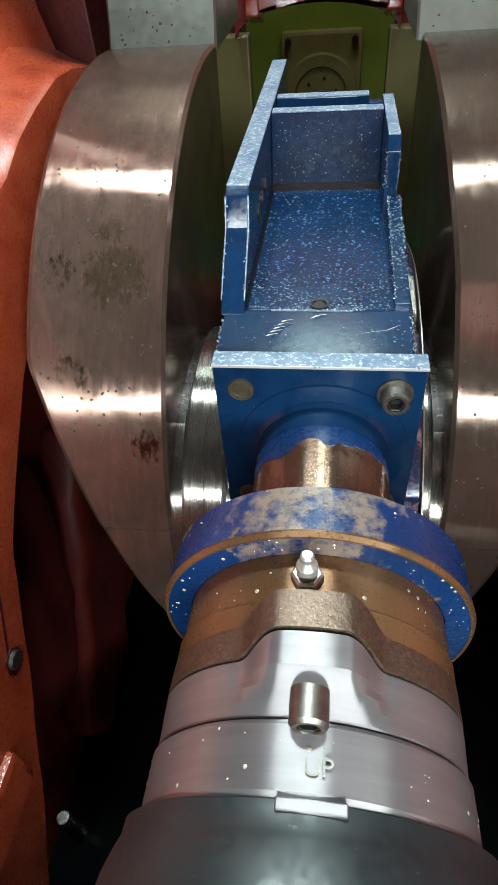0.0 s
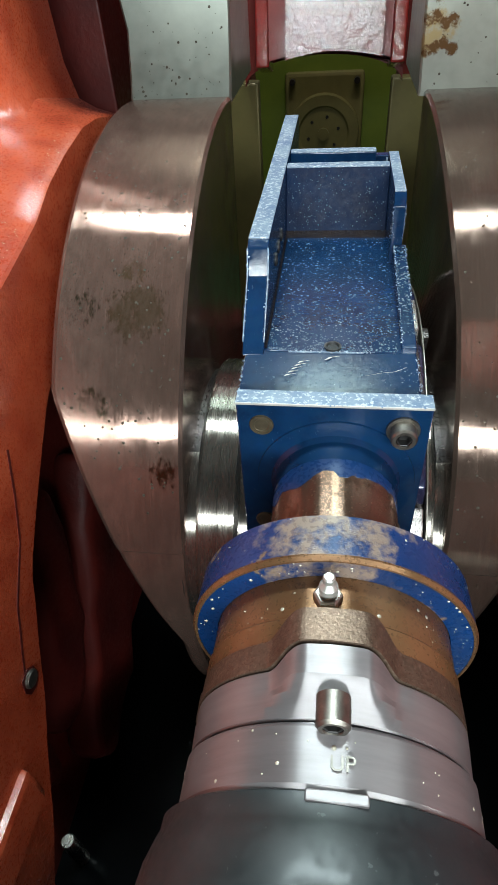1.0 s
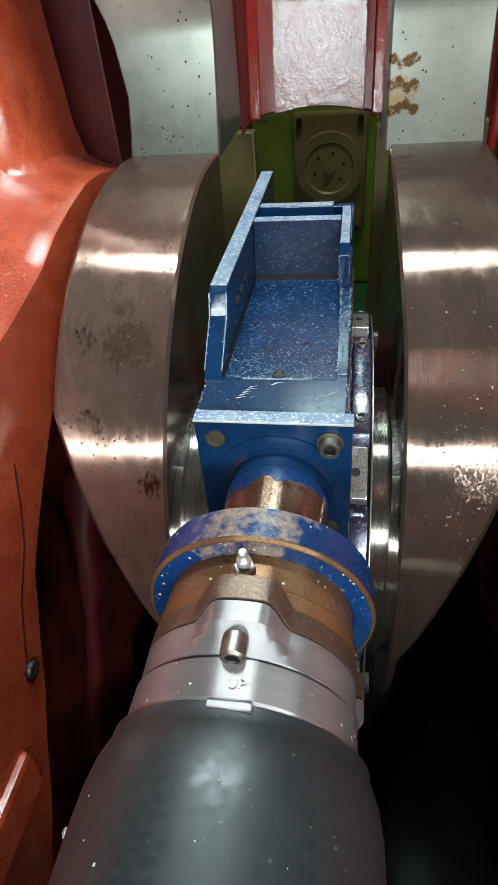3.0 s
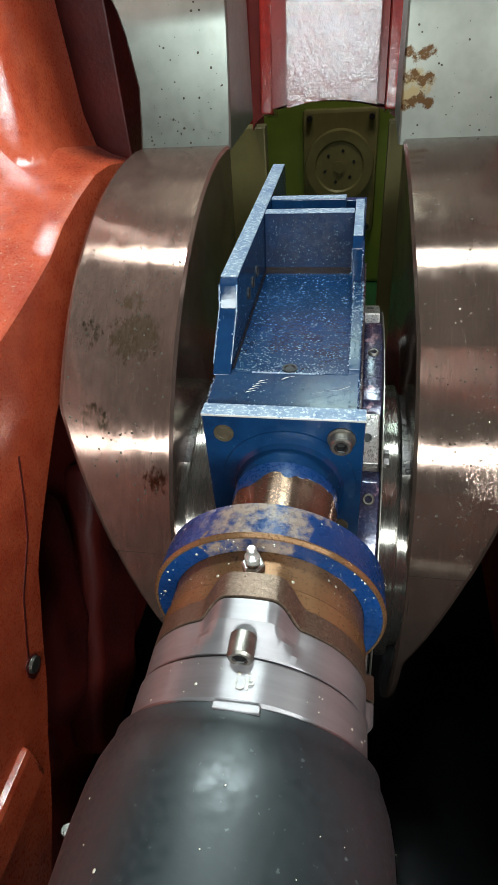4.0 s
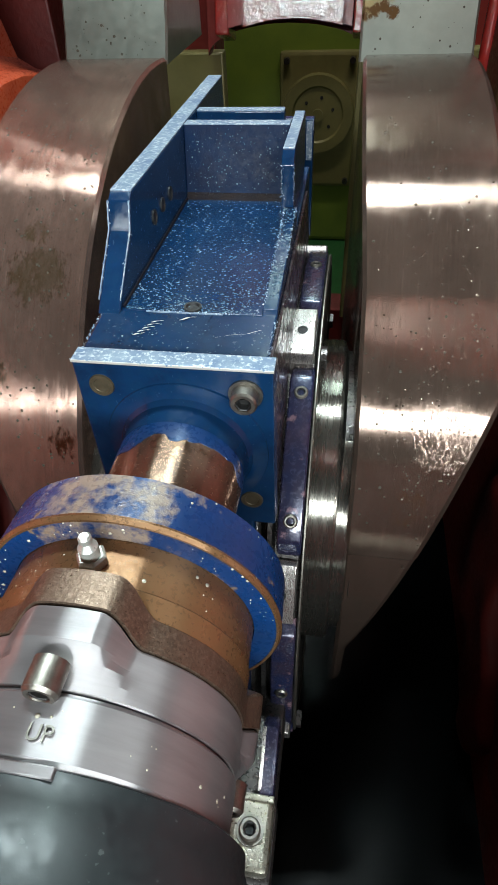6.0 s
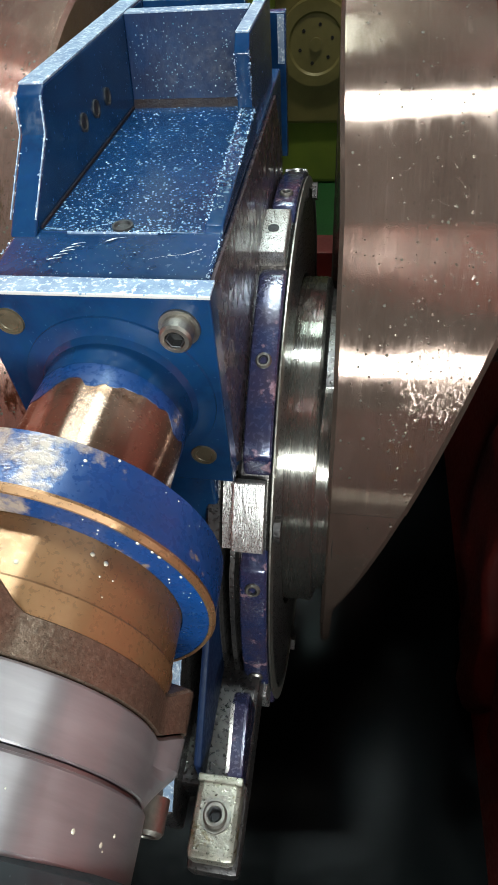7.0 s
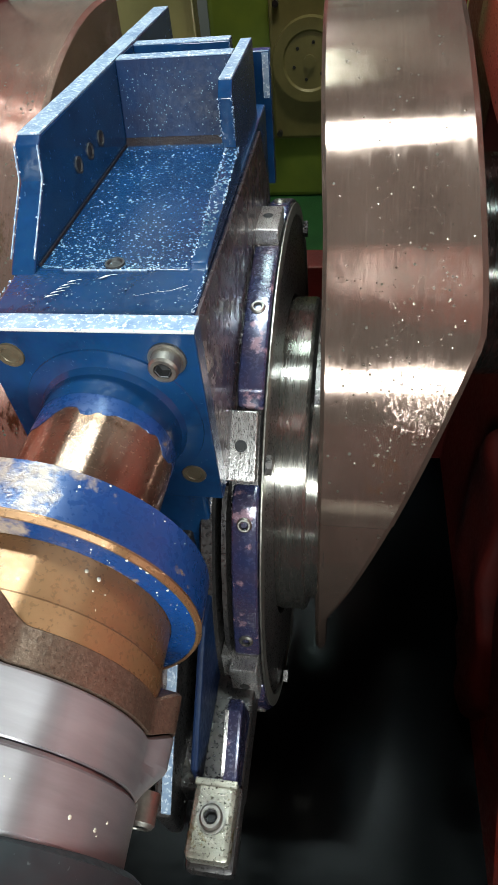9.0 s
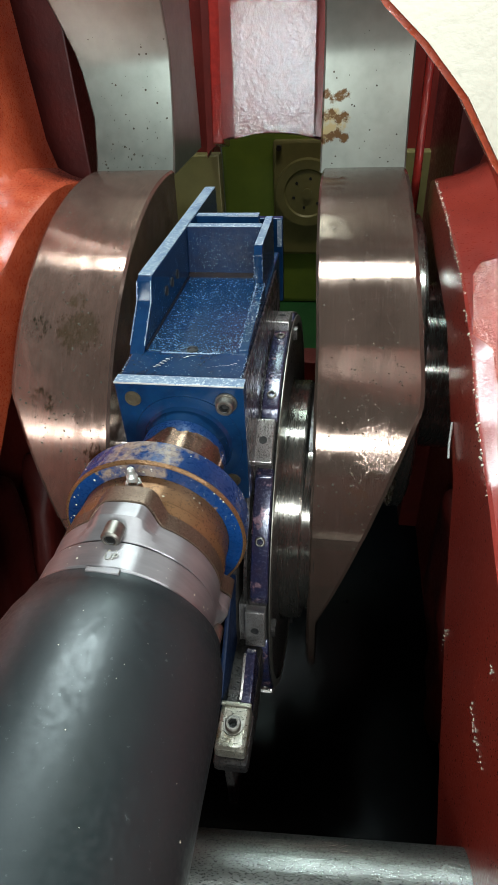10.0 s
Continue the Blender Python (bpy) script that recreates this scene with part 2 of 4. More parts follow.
# ---- mesh helpers ----
def mesh_ob(name, bm, material, smooth=20):
    bmesh.ops.recalc_face_normals(bm, faces=bm.faces)
    me = bpy.data.meshes.new(name)
    bm.to_mesh(me)
    bm.free()
    me.materials.append(material)
    if smooth:
        me.polygons.foreach_set("use_smooth", [True] * len(me.polygons))
        me.set_sharp_from_angle(angle=radians(smooth))
    return new(name, me)


def part(name, bm, material, parent, label="", smooth=20):
    ob = mesh_ob(name, bm, material, smooth)
    ob.parent = parent
    if label:
        ob["label"] = label
    return ob


def thing(name, label, category, at=(0, 0, 0), group=""):
    ob = new(name)
    ob.empty_display_size = 0.02
    ob.location = at
    return tagged(ob, label, category, group)


def bevel(bm, width, segments=2, angle=30):
    edges = [e for e in bm.edges if len(e.link_faces) == 2 and e.calc_face_angle(0) > radians(angle)]
    bmesh.ops.bevel(bm, geom=edges, offset=width, segments=segments, profile=0.5, affect="EDGES", clamp_overlap=True)


def box(x0, x1, y0, y1, z0, z1, r=0.0, bm=None):
    own = bmesh.new()
    bmesh.ops.create_cube(own, size=1, matrix=Matrix.Translation(((x0 + x1) / 2, (y0 + y1) / 2, (z0 + z1) / 2)) @ Matrix.Diagonal((x1 - x0, y1 - y0, z1 - z0, 1)))
    if r:
        bevel(own, r)
    return join(bm, own)


def join(bm, own):
    if bm is None:
        return own
    me = bpy.data.meshes.new("tmp")
    own.to_mesh(me)
    own.free()
    bm.from_mesh(me)
    bpy.data.meshes.remove(me)
    return bm


def prism(poly, x0, x1, r=0.0, bm=None):
    """A (y, z) outline pushed from x0 to x1."""
    own = bmesh.new()
    a = [own.verts.new((x0, y, z)) for y, z in poly]
    b = [own.verts.new((x1, y, z)) for y, z in poly]
    own.faces.new(a), own.faces.new(b[::-1])
    for i in range(len(poly)):
        j = (i + 1) % len(poly)
        own.faces.new((a[i], b[i], b[j], a[j]))
    bmesh.ops.recalc_face_normals(own, faces=own.faces)
    if r:
        bevel(own, r)
    return join(bm, own)


def lathe(profile, m, n=64, bm=None, closed=False):
    """Turn (radius, height) pairs round z, then place by m. A radius of 0 closes an end."""
    own = bmesh.new()
    rings = []
    for r, h in profile:
        if r <= 1e-6:
            rings.append([own.verts.new(m @ Vector((0, 0, h)))])
        else:
            rings.append([own.verts.new(m @ Vector((r * math.cos(2 * math.pi * k / n), r * math.sin(2 * math.pi * k / n), h))) for k in range(n)])
    pairs = list(zip(rings, rings[1:])) + ([(rings[-1], rings[0])] if closed else [])
    for p, q in pairs:
        for k in range(n):
            j = (k + 1) % n
            f = [p[k % len(p)], p[j % len(p)], q[j % len(q)], q[k % len(q)]]
            f = list(dict.fromkeys(f))
            if len(f) > 2:
                own.faces.new(f)
    return join(bm, own)


def skin(rows, bm=None, close=False):
    """A sheet through rows of points."""
    own = bmesh.new()
    vs = [[own.verts.new(p) for p in row] for row in rows]
    for p, q in zip(vs, vs[1:]):
        k = len(p)
        for i in range(k if close else k - 1):
            j = (i + 1) % k
            own.faces.new((p[i], p[j], q[j], q[i]))
    if close:
        own.faces.new(vs[0]), own.faces.new(vs[-1][::-1])
    return join(bm, own)


def along_y(x, y, z):
    """Frame whose z runs towards -y (out of the crankcase)."""
    return Matrix.Translation((x, y, z)) @ Matrix.Rotation(radians(90), 4, "X")


def along_x(x, y, z):
    return Matrix.Translation((x, y, z)) @ Matrix.Rotation(radians(90), 4, "Y")


def cap_screw(parent, m, r=0.009, h=0.012, name="bolt", washer=True):
    """A socket head screw whose head points along m's z."""
    bm = lathe([(0, 0), (r, 0), (r, h - 0.0015), (r - 0.0012, h), (r * 0.62, h), (r * 0.58, h - 0.0006)], m, 32)
    ob = part(name, bm, M_BOLT, parent)
    part("hex_socket", lathe([(r * 0.58, h - 0.0006), (r * 0.5, h - 0.001), (r * 0.48, h - 0.006), (0, h - 0.006)], m, 6), M_HOLE, ob, smooth=0)
    if washer:
        part("washer", lathe([(r * 0.9, 0.0001), (r * 1.28, 0.0001), (r * 1.28, 0.0018), (r * 0.9, 0.0018)], m, 32), M_BOLT, ob)
    return ob


def arc(cy, cz, r, a0, a1, n):
    """(y, z) on a circle; the angle counts up from the side that faces the opening."""
    return [(cy - r * math.cos(a0 + (a1 - a0) * i / n), cz + r * math.sin(a0 + (a1 - a0) * i / n)) for i in range(n + 1)]


def lerp(table, v):
    """Straight interpolation in rows of (v, value)."""
    table = sorted(table)
    if v <= table[0][0]:
        return table[0][1]
    for (a, p), (b, q) in zip(table, table[1:]):
        if v <= b:
            return p + (q - p) * (v - a) / (b - a)
    return table[-1][1]


# ---- hall and crankcase shell ----
def slab(name, x0, x1, y0, y1, z0, z1, material, label):
    return tagged(mesh_ob(name, box(x0, x1, y0, y1, z0, z1), material, 0), label, name.split("_")[0], kind="structure")


FLOOR = -0.15
slab("floor", -4, 4, -4, 5, FLOOR - 0.1, FLOOR, M_DARKGREEN, "dark green painted steel floor of the engine room")
slab("ceiling", -4, 4, -4, 5, 3.2, 3.3, M_WALL, "grey painted ceiling of the engine room")
slab("wall_left", -4.1, -4, -4, 5, FLOOR, 3.2, M_WALL, "grey painted side wall of the engine room")
slab("wall_right", 4, 4.1, -4, 5, FLOOR, 3.2, M_WALL, "grey painted side wall of the engine room")
slab("wall_front", -4, 4, -4.1, -4, FLOOR, 3.2, M_WALL, "grey painted end wall of the engine room")
slab("wall_back", -4, 4, 5, 5.1, FLOOR, 3.2, M_WALL, "grey painted far wall of the engine room")
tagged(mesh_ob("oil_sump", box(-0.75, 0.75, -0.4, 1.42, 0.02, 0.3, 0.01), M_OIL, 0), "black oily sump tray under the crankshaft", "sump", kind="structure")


# unseen; its height is set for the shade it throws into the pit
slab("crankcase_sill", -1.2, 1.2, -0.53, -0.46, FLOOR, 1.28, M_REDDARK, "unseen dark red front wall under the crankcase opening, shading the pit")


def crankcase_back():
    """The far side of the crankcase: a red frame with an arched opening."""
    y0, y1 = 1.42, 1.47
    pts = [(-0.042 + 0.165 * math.cos(math.pi * k / 20) * 1.0, 1.236 + 0.055 * math.sin(math.pi * k / 20)) for k in range(21)]
    bm = bmesh.new()
    low, high = [(x, z) for x, z in pts], 2.4
    for y in (y0, y1):
        vs = [bm.verts.new((x, y, z)) for x, z in low] + [bm.verts.new((-0.207, y + 0.2, high)), bm.verts.new((0.123, y + 0.2, high))]
        bm.faces.new(vs)
    bm.verts.ensure_lookup_table()
    n = len(low) + 2
    for i in range(n):
        j = (i + 1) % n
        bm.faces.new((bm.verts[i], bm.verts[j], bm.verts[n + j], bm.verts[n + i]))
    post = thing("crankcase_frame", "glossy deep red painted far crankcase frame with an arch", "engine frame")
    part("arch", bm, M_REDDARK, post)

    def arched(x0, x1, z_foot, rise, y_foot, thick, z_top, lean):
        n, mid, half_w = 16, (x0 + x1) / 2, (x1 - x0) / 2
        rows_ = []
        for k in range(n + 1):
            x = x0 + (x1 - x0) * k / n
            z = z_foot + rise * (1 - ((x - mid) / half_w) ** 2)
            y = y_foot + lean * (z - z_foot)
            y_top = y_foot + lean * (z_top - z_foot)
            rows_.append([(x, y, z), (x, y_top, z_top), (x, y_top + thick, z_top), (x, y + thick, z)])
        return skin(rows_, close=True)

    part("panel", arched(-0.110, 0.071, 1.303, 0.012, 1.290, 0.03, 2.1, 0.134), M_SILVER, post, "glossy wrinkled red panel")
    for x in (-0.160, 0.103):
        part("rib", prism([(1.335, 1.285), (1.42, 1.262), (1.60, 2.1), (1.53, 2.1)], x - 0.014, x + 0.014, 0.004), M_REDWET, post)
    part("panel_back", arched(-0.145, 0.088, 1.297, 0.016, 1.322, 0.09, 2.1, 0.20), M_REDFRAME, post)
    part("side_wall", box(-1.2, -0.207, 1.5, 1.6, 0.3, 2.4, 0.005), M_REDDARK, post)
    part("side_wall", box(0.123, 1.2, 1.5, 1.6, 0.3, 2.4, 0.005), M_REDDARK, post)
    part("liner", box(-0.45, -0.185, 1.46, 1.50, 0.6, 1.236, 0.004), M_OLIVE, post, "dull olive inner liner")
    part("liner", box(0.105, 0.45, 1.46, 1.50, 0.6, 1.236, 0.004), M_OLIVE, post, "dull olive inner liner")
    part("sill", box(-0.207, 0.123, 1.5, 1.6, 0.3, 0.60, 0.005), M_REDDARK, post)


crankcase_back()


def far_machine():
    m = thing("pump_casing", "yellow-green painted machine casing with a round flanged cover", "pump", (0, 0, 0))
    part("casing", box(-0.62, 0.62, 3.62, 4.2, FLOOR, 1.05, 0.03), M_GREEN, m)
    part("cover_plate", box(-0.30, 0.12, 3.58, 3.625, 0.20, 0.88, 0.02), M_OLIVE, m, "olive square cover plate")
    d = part("flange", lathe([(0, 0.05), (0.03, 0.05), (0.03, 0.035), (0.13, 0.035), (0.14, 0.045), (0.19, 0.045), (0.195, 0)], along_y(-0.09, 3.585, 0.59), 48), M_OLIVE, m, "round olive flange")
    for k in range(6):
        a = math.pi * k / 3 + 0.3
        part("flange_bolt", lathe([(0, 0.038), (0.009, 0.038), (0.009, 0.03)], along_y(-0.09 + 0.085 * math.cos(a), 3.585, 0.59 + 0.085 * math.sin(a)), 8), M_DARKSTEEL, d)
    for x in (-0.26, 0.08):
        for z in (0.24, 0.84):
            part("corner_bolt", lathe([(0, 0.03), (0.016, 0.03), (0.016, 0)], along_y(x, 3.58, z), 8), M_DARKSTEEL, m)


far_machine()


# ---- crankshaft ----
WY, WZ, WR = 0.861, 0.822, 0.503
PIN_Y, PIN_Z = 0.525, 0.889


def web(parent, side):
    rows = []
    angles = [97 - 1.5 * i for i in range(54)] + [16.6, 16.3] + [15 - 1.5 * i for i in range(37)]
    for deg in angles:
        a = radians(deg)
        wr = WR if deg > 16.5 else WR - 0.0022
        y, z = WY - wr * math.cos(a), WZ + wr * math.sin(a)
        if side < 0:
            xi, full = -0.159, -0.310
        else:
            xi, full = lerp([(1.07, 0.128), (1.20, 0.124), (1.325, 0.110)], z), lerp([(1.16, 0.269), (1.325, 0.252)], z)
        cut = min(0.128, max(0.0, radians(38) - a) * WR * 0.35)
        xo = full - side * cut
        c, s = math.cos(a), math.sin(a)
        rows.append([(xi, WY, WZ), (xi, y + 0.004 * c, z - 0.004 * s), (xi + side * 0.004, y, z), (xo - side * 0.006, y, z), (xo, y + 0.004 * c, z - 0.004 * s), (xo, WY - 0.12 * c, WZ + 0.12 * s), (xo, WY, WZ)])
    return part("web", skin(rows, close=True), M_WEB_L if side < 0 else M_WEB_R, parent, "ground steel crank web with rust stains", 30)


def neck(parent, side):
    prof = [(0.928, 1.312), (0.945, 1.345), (0.965, 1.40), (0.982, 1.47), (0.985, 1.50), (0.965, 1.57), (0.93, 1.65), (0.90, 1.75), (0.89, 1.9)]
    rows = []
    for y, z in prof:
        if side < 0:
            xi, xo = -0.160, -0.311 - max(0, z - 1.42) * 0.28
        else:
            xi, xo = 0.104, 0.252 + max(0, z - 1.60) * 0.2
        rows.append([(xi, 1.16, z), (xi, y + 0.003, z), (xi + side * 0.003, y, z), (xo - side * 0.003, y, z), (xo, y + 0.003, z), (xo, 1.16, z)])
    return part("web_neck", skin(rows, close=True), M_NECK if side < 0 else M_NECK_R, parent, "dull grey machined upper part of the crank web", 25)


def crankshaft():
    c = thing("crankshaft", "large bare steel crankshaft with oily ground webs", "crankshaft")
    for side in (-1, 1):
        web(c, side)
        neck(c, side)
    part("crankpin", lathe([(0, -0.16), (0.165, -0.16), (0.165, 0.13), (0, 0.13)], along_x(0, PIN_Y, PIN_Z), 96), M_JOURNAL, c, "polished crankpin")
    for x0, d in ((0.132, -1), (-0.163, 1)):
        q = along_x(x0, PIN_Y + 0.03, PIN_Z - 0.010) @ Matrix.Diagonal((1, 1, d, 1))
        part("relief_groove", lathe([(0.190, -0.004), (0.186, 0.004), (0.186, 0.012), (0.1965, 0.0158)], q, 160), M_DARKSTEEL, c, "dark relief groove")
        part("fillet_ring", lathe([(0.1965, 0.0155), (0.1985, 0.0165), (0.2000, 0.019), (0.2000, 0.040), (0.1994, 0.0405), (0.1994, 0.0415), (0.2000, 0.042), (0.2000, 0.060), (0.196, 0.064), (0.165, 0.064)], q, 160), M_JOURNAL, c, "polished stepped fillet ring")
    part("main_journal", lathe([(0.3, 0), (0.3, 0.02), (0.29, 0.026), (0.17, 0.03), (0.17, 0.2)], along_x(0.27, 0.93, 0.93), 96), M_JOURNAL, c)


crankshaft()


# ---- red bearing housings ----
def housing(side, x0, ridge, back, name, label):
    h = thing(name, label, "engine housing")
    ys = [-0.45 + i * (1.0 + 0.45) / 116 for i in range(117)]
    rows = []
    for y in ys:
        zr = lerp(ridge, y)
        zb = min(lerp(back, y), zr - 0.03)
        up = max(0.0, min(1.0, (y - 0.78) / 0.08 if side < 0 else (y - 0.72) / 0.22))
        up = up * up * (3 - 2 * up)
        row = [(x0 + side * 0.14, zb), (x0, zb), (x0, zb + (zr - zb) * 0.33), (x0, zb + (zr - zb) * 0.66), (x0, zr - 0.012), (x0 + side * 0.0005, zr - 0.003), (x0 + side * 0.004, zr)]
        for u, v, w in ((0.03, 0.004, 0.006), (0.058, 0.006, 0.014), (0.082, 0.008, 0.026), (0.094, 0.012, 0.075), (0.101, 0.014, 0.22), (0.108, 0.017, 0.5), (0.120, 0.022, 0.72), (0.30, 0.25, 0.9), (0.6, 0.5, 1.05)):
            row.append((x0 + side * u, zr + v * (1 - up) + w * up))
        rows.append([(x, y + 0.006 * noise.noise((x * 9, y * 9, z * 9)), z + 0.006 * noise.noise((x * 8, y * 8, 3 + z * 8))) for x, z in row])
    # same paint on both sides, coloured darker on the dimmer right one
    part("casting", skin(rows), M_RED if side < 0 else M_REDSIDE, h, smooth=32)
    part("inner_wall", box(*sorted((x0 + side * 0.10, x0 + side * 0.6)), -0.45, 1.5, 0.2, 1.16, 0.02), M_REDDARK, h, "recessed red wall, darkened in colour for the shade")
    # column's dark colour carries the dimness of the recess
    part("column", box(*sorted((x0 + side * 0.05, x0 + side * 0.6)), 1.08, 1.5, 0.3, 2.4, 0.004), M_REDSHADE, h)
    return h


def fold(x0, x1, outline, parent, material, seed, name="fold"):
    """A cast fold: a (y, z) outline swollen to a rounded, uneven thickness."""
    bm = prism(outline, x0, x1)
    bevel(bm, abs(x1 - x0) * 0.30, 3, 30)
    bmesh.ops.triangulate(bm, faces=bm.faces)
    bmesh.ops.subdivide_edges(bm, edges=[e for e in bm.edges if e.calc_length() > 0.05], cuts=3, use_grid_fill=True)
    for v in bm.verts:
        v.co.x += 0.016 * noise.noise((v.co.y * 14, v.co.z * 9, seed))
        v.co.y += 0.010 * noise.noise((v.co.y * 9, v.co.z * 9, seed + 5))
    return part(name, bm, material, parent, "red cast fold with shade put into its colour", 50)


def housing_details(h):
    line = [(0.392, 1.110), (0.372, 1.060), (0.348, 1.012), (0.300, 0.958), (0.272, 0.905), (0.254, 0.868)]
    # a proud strip; the slot's inner shade is only its dark colour
    slot = part("slot", prism([(y - 0.0016, z + 0.0010) for y, z in line] + [(y + 0.0016, z - 0.0010) for y, z in reversed(line)], -0.345, -0.3343), M_REDSHADE, h, "narrow dark slot", 0)
    part("slot_end", prism([(0.250, 0.880), (0.246, 0.860), (0.252, 0.846), (0.266, 0.842), (0.277, 0.852), (0.276, 0.870), (0.266, 0.882)], -0.345, -0.3340, 0.0004), M_REDSHADE, slot)
    part("slot_pin", lathe([(0, 0.006), (0.0100, 0.006), (0.0115, 0.004), (0.0115, -0.02)], along_x(-0.336, 0.262, 0.866), 24), M_BOLT, slot, "bright steel pin end")
    fold(-0.44, -0.37, [(0.62, 0.90), (0.67, 0.78), (0.65, 0.60), (0.52, 0.40), (0.36, 0.36), (0.32, 0.44), (0.44, 0.62), (0.54, 0.80)], h, M_REDSHADE, 2.0)
    fold(-0.45, -0.39, [(0.44, 0.96), (0.52, 0.92), (0.47, 0.66), (0.36, 0.52), (0.31, 0.54), (0.37, 0.72)], h, M_REDSHADE, 7.0)
    fold(-0.46, -0.42, [(0.27, 0.58), (0.31, 0.55), (0.30, 0.46), (0.27, 0.44), (0.25, 0.50)], h, M_REDSHADE, 11.0)
    part("boss", box(-0.35, -0.325, -0.05, 0.19, 0.72, 0.80, 0.010), M_RED, h)


def right_details(h):
    fold(0.375, 0.44, [(0.70, 0.80), (0.76, 0.70), (0.70, 0.52), (0.52, 0.36), (0.42, 0.34), (0.40, 0.44), (0.52, 0.62), (0.60, 0.76)], h, M_REDSHADE, 3.0)
    fold(0.385, 0.45, [(0.50, 0.86), (0.56, 0.80), (0.48, 0.60), (0.36, 0.46), (0.30, 0.48), (0.36, 0.66), (0.42, 0.82)], h, M_REDSHADE, 9.0)
    wire = [Vector((0.3035, 0.452, 1.122)), Vector((0.300, 0.430, 1.104)), Vector((0.2985, 0.412, 1.094))]
    bm = None
    for p, q in zip(wire, wire[1:]):
        bm = lathe([(0, 0), (0.0016, 0), (0.0016, (q - p).length), (0, (q - p).length)], Matrix.Translation(p) @ (q - p).to_track_quat("Z", "Y").to_matrix().to_4x4(), 10, bm)
    part("locking_wire", bm, M_ZINC, h, "short bent bright wire end")
    n = Vector((-0.39, -0.41, 0.82)).normalized()
    u = Vector((0, 1, 0.45)).cross(n).normalized()
    w = n.cross(u)
    mid = Vector((0.342, 0.450, 1.252))
    bm = bmesh.new()
    ring_ = []
    for h0 in (0.0, -0.03):
        ring_.append([mid + n * h0 + u * a * 0.042 + w * b * 0.110 for a, b in ((-1, -0.75), (-0.8, -1), (0.9, -1), (1, -0.9), (1, 0.9), (0.85, 1), (-0.5, 1), (-0.72, 0.85))])
    bm = skin(ring_, close=True)
    bevel(bm, 0.004, 3, 30)
    part("facet", bm, M_REDWRINKLE, h, "wet glossy wrinkled facet on the casting")


RIDGE_L = [(1.0, 1.285), (0.915, 1.303), (0.846, 1.318), (0.788, 1.320), (0.716, 1.308), (0.651, 1.292), (0.596, 1.271), (0.449, 1.241), (0.2, 1.19), (-0.45, 1.10)]
BACK_L = [(1.0, 1.25), (0.7, 1.20), (0.495, 1.099), (0.341, 0.962), (0.275, 0.83), (0.158, 0.62), (0.0, 0.40), (-0.1, 0.2)]
RIDGE_R = [(1.003, 1.279), (0.947, 1.297), (0.763, 1.289), (0.581, 1.271), (0.437, 1.235), (0.352, 1.199), (0.1, 1.13), (-0.45, 1.02)]
BACK_R = [(1.0, 1.24), (0.6, 1.18), (0.393, 1.075), (0.287, 0.931), (0.124, 0.762), (0.0, 0.6), (-0.1, 0.3)]
left_housing = housing(-1, -0.335, RIDGE_L, BACK_L, "bearing_housing", "orange-red painted cast bearing housing with rough glossy paint")
housing_details(left_housing)
right_housing = housing(1, 0.305, RIDGE_R, BACK_R, "bearing_housing", "orange-red painted cast bearing housing with a wet glossy patch")
right_details(right_housing)


# ---- the milling head ----
AX, AZ = 0.0045, 1.198


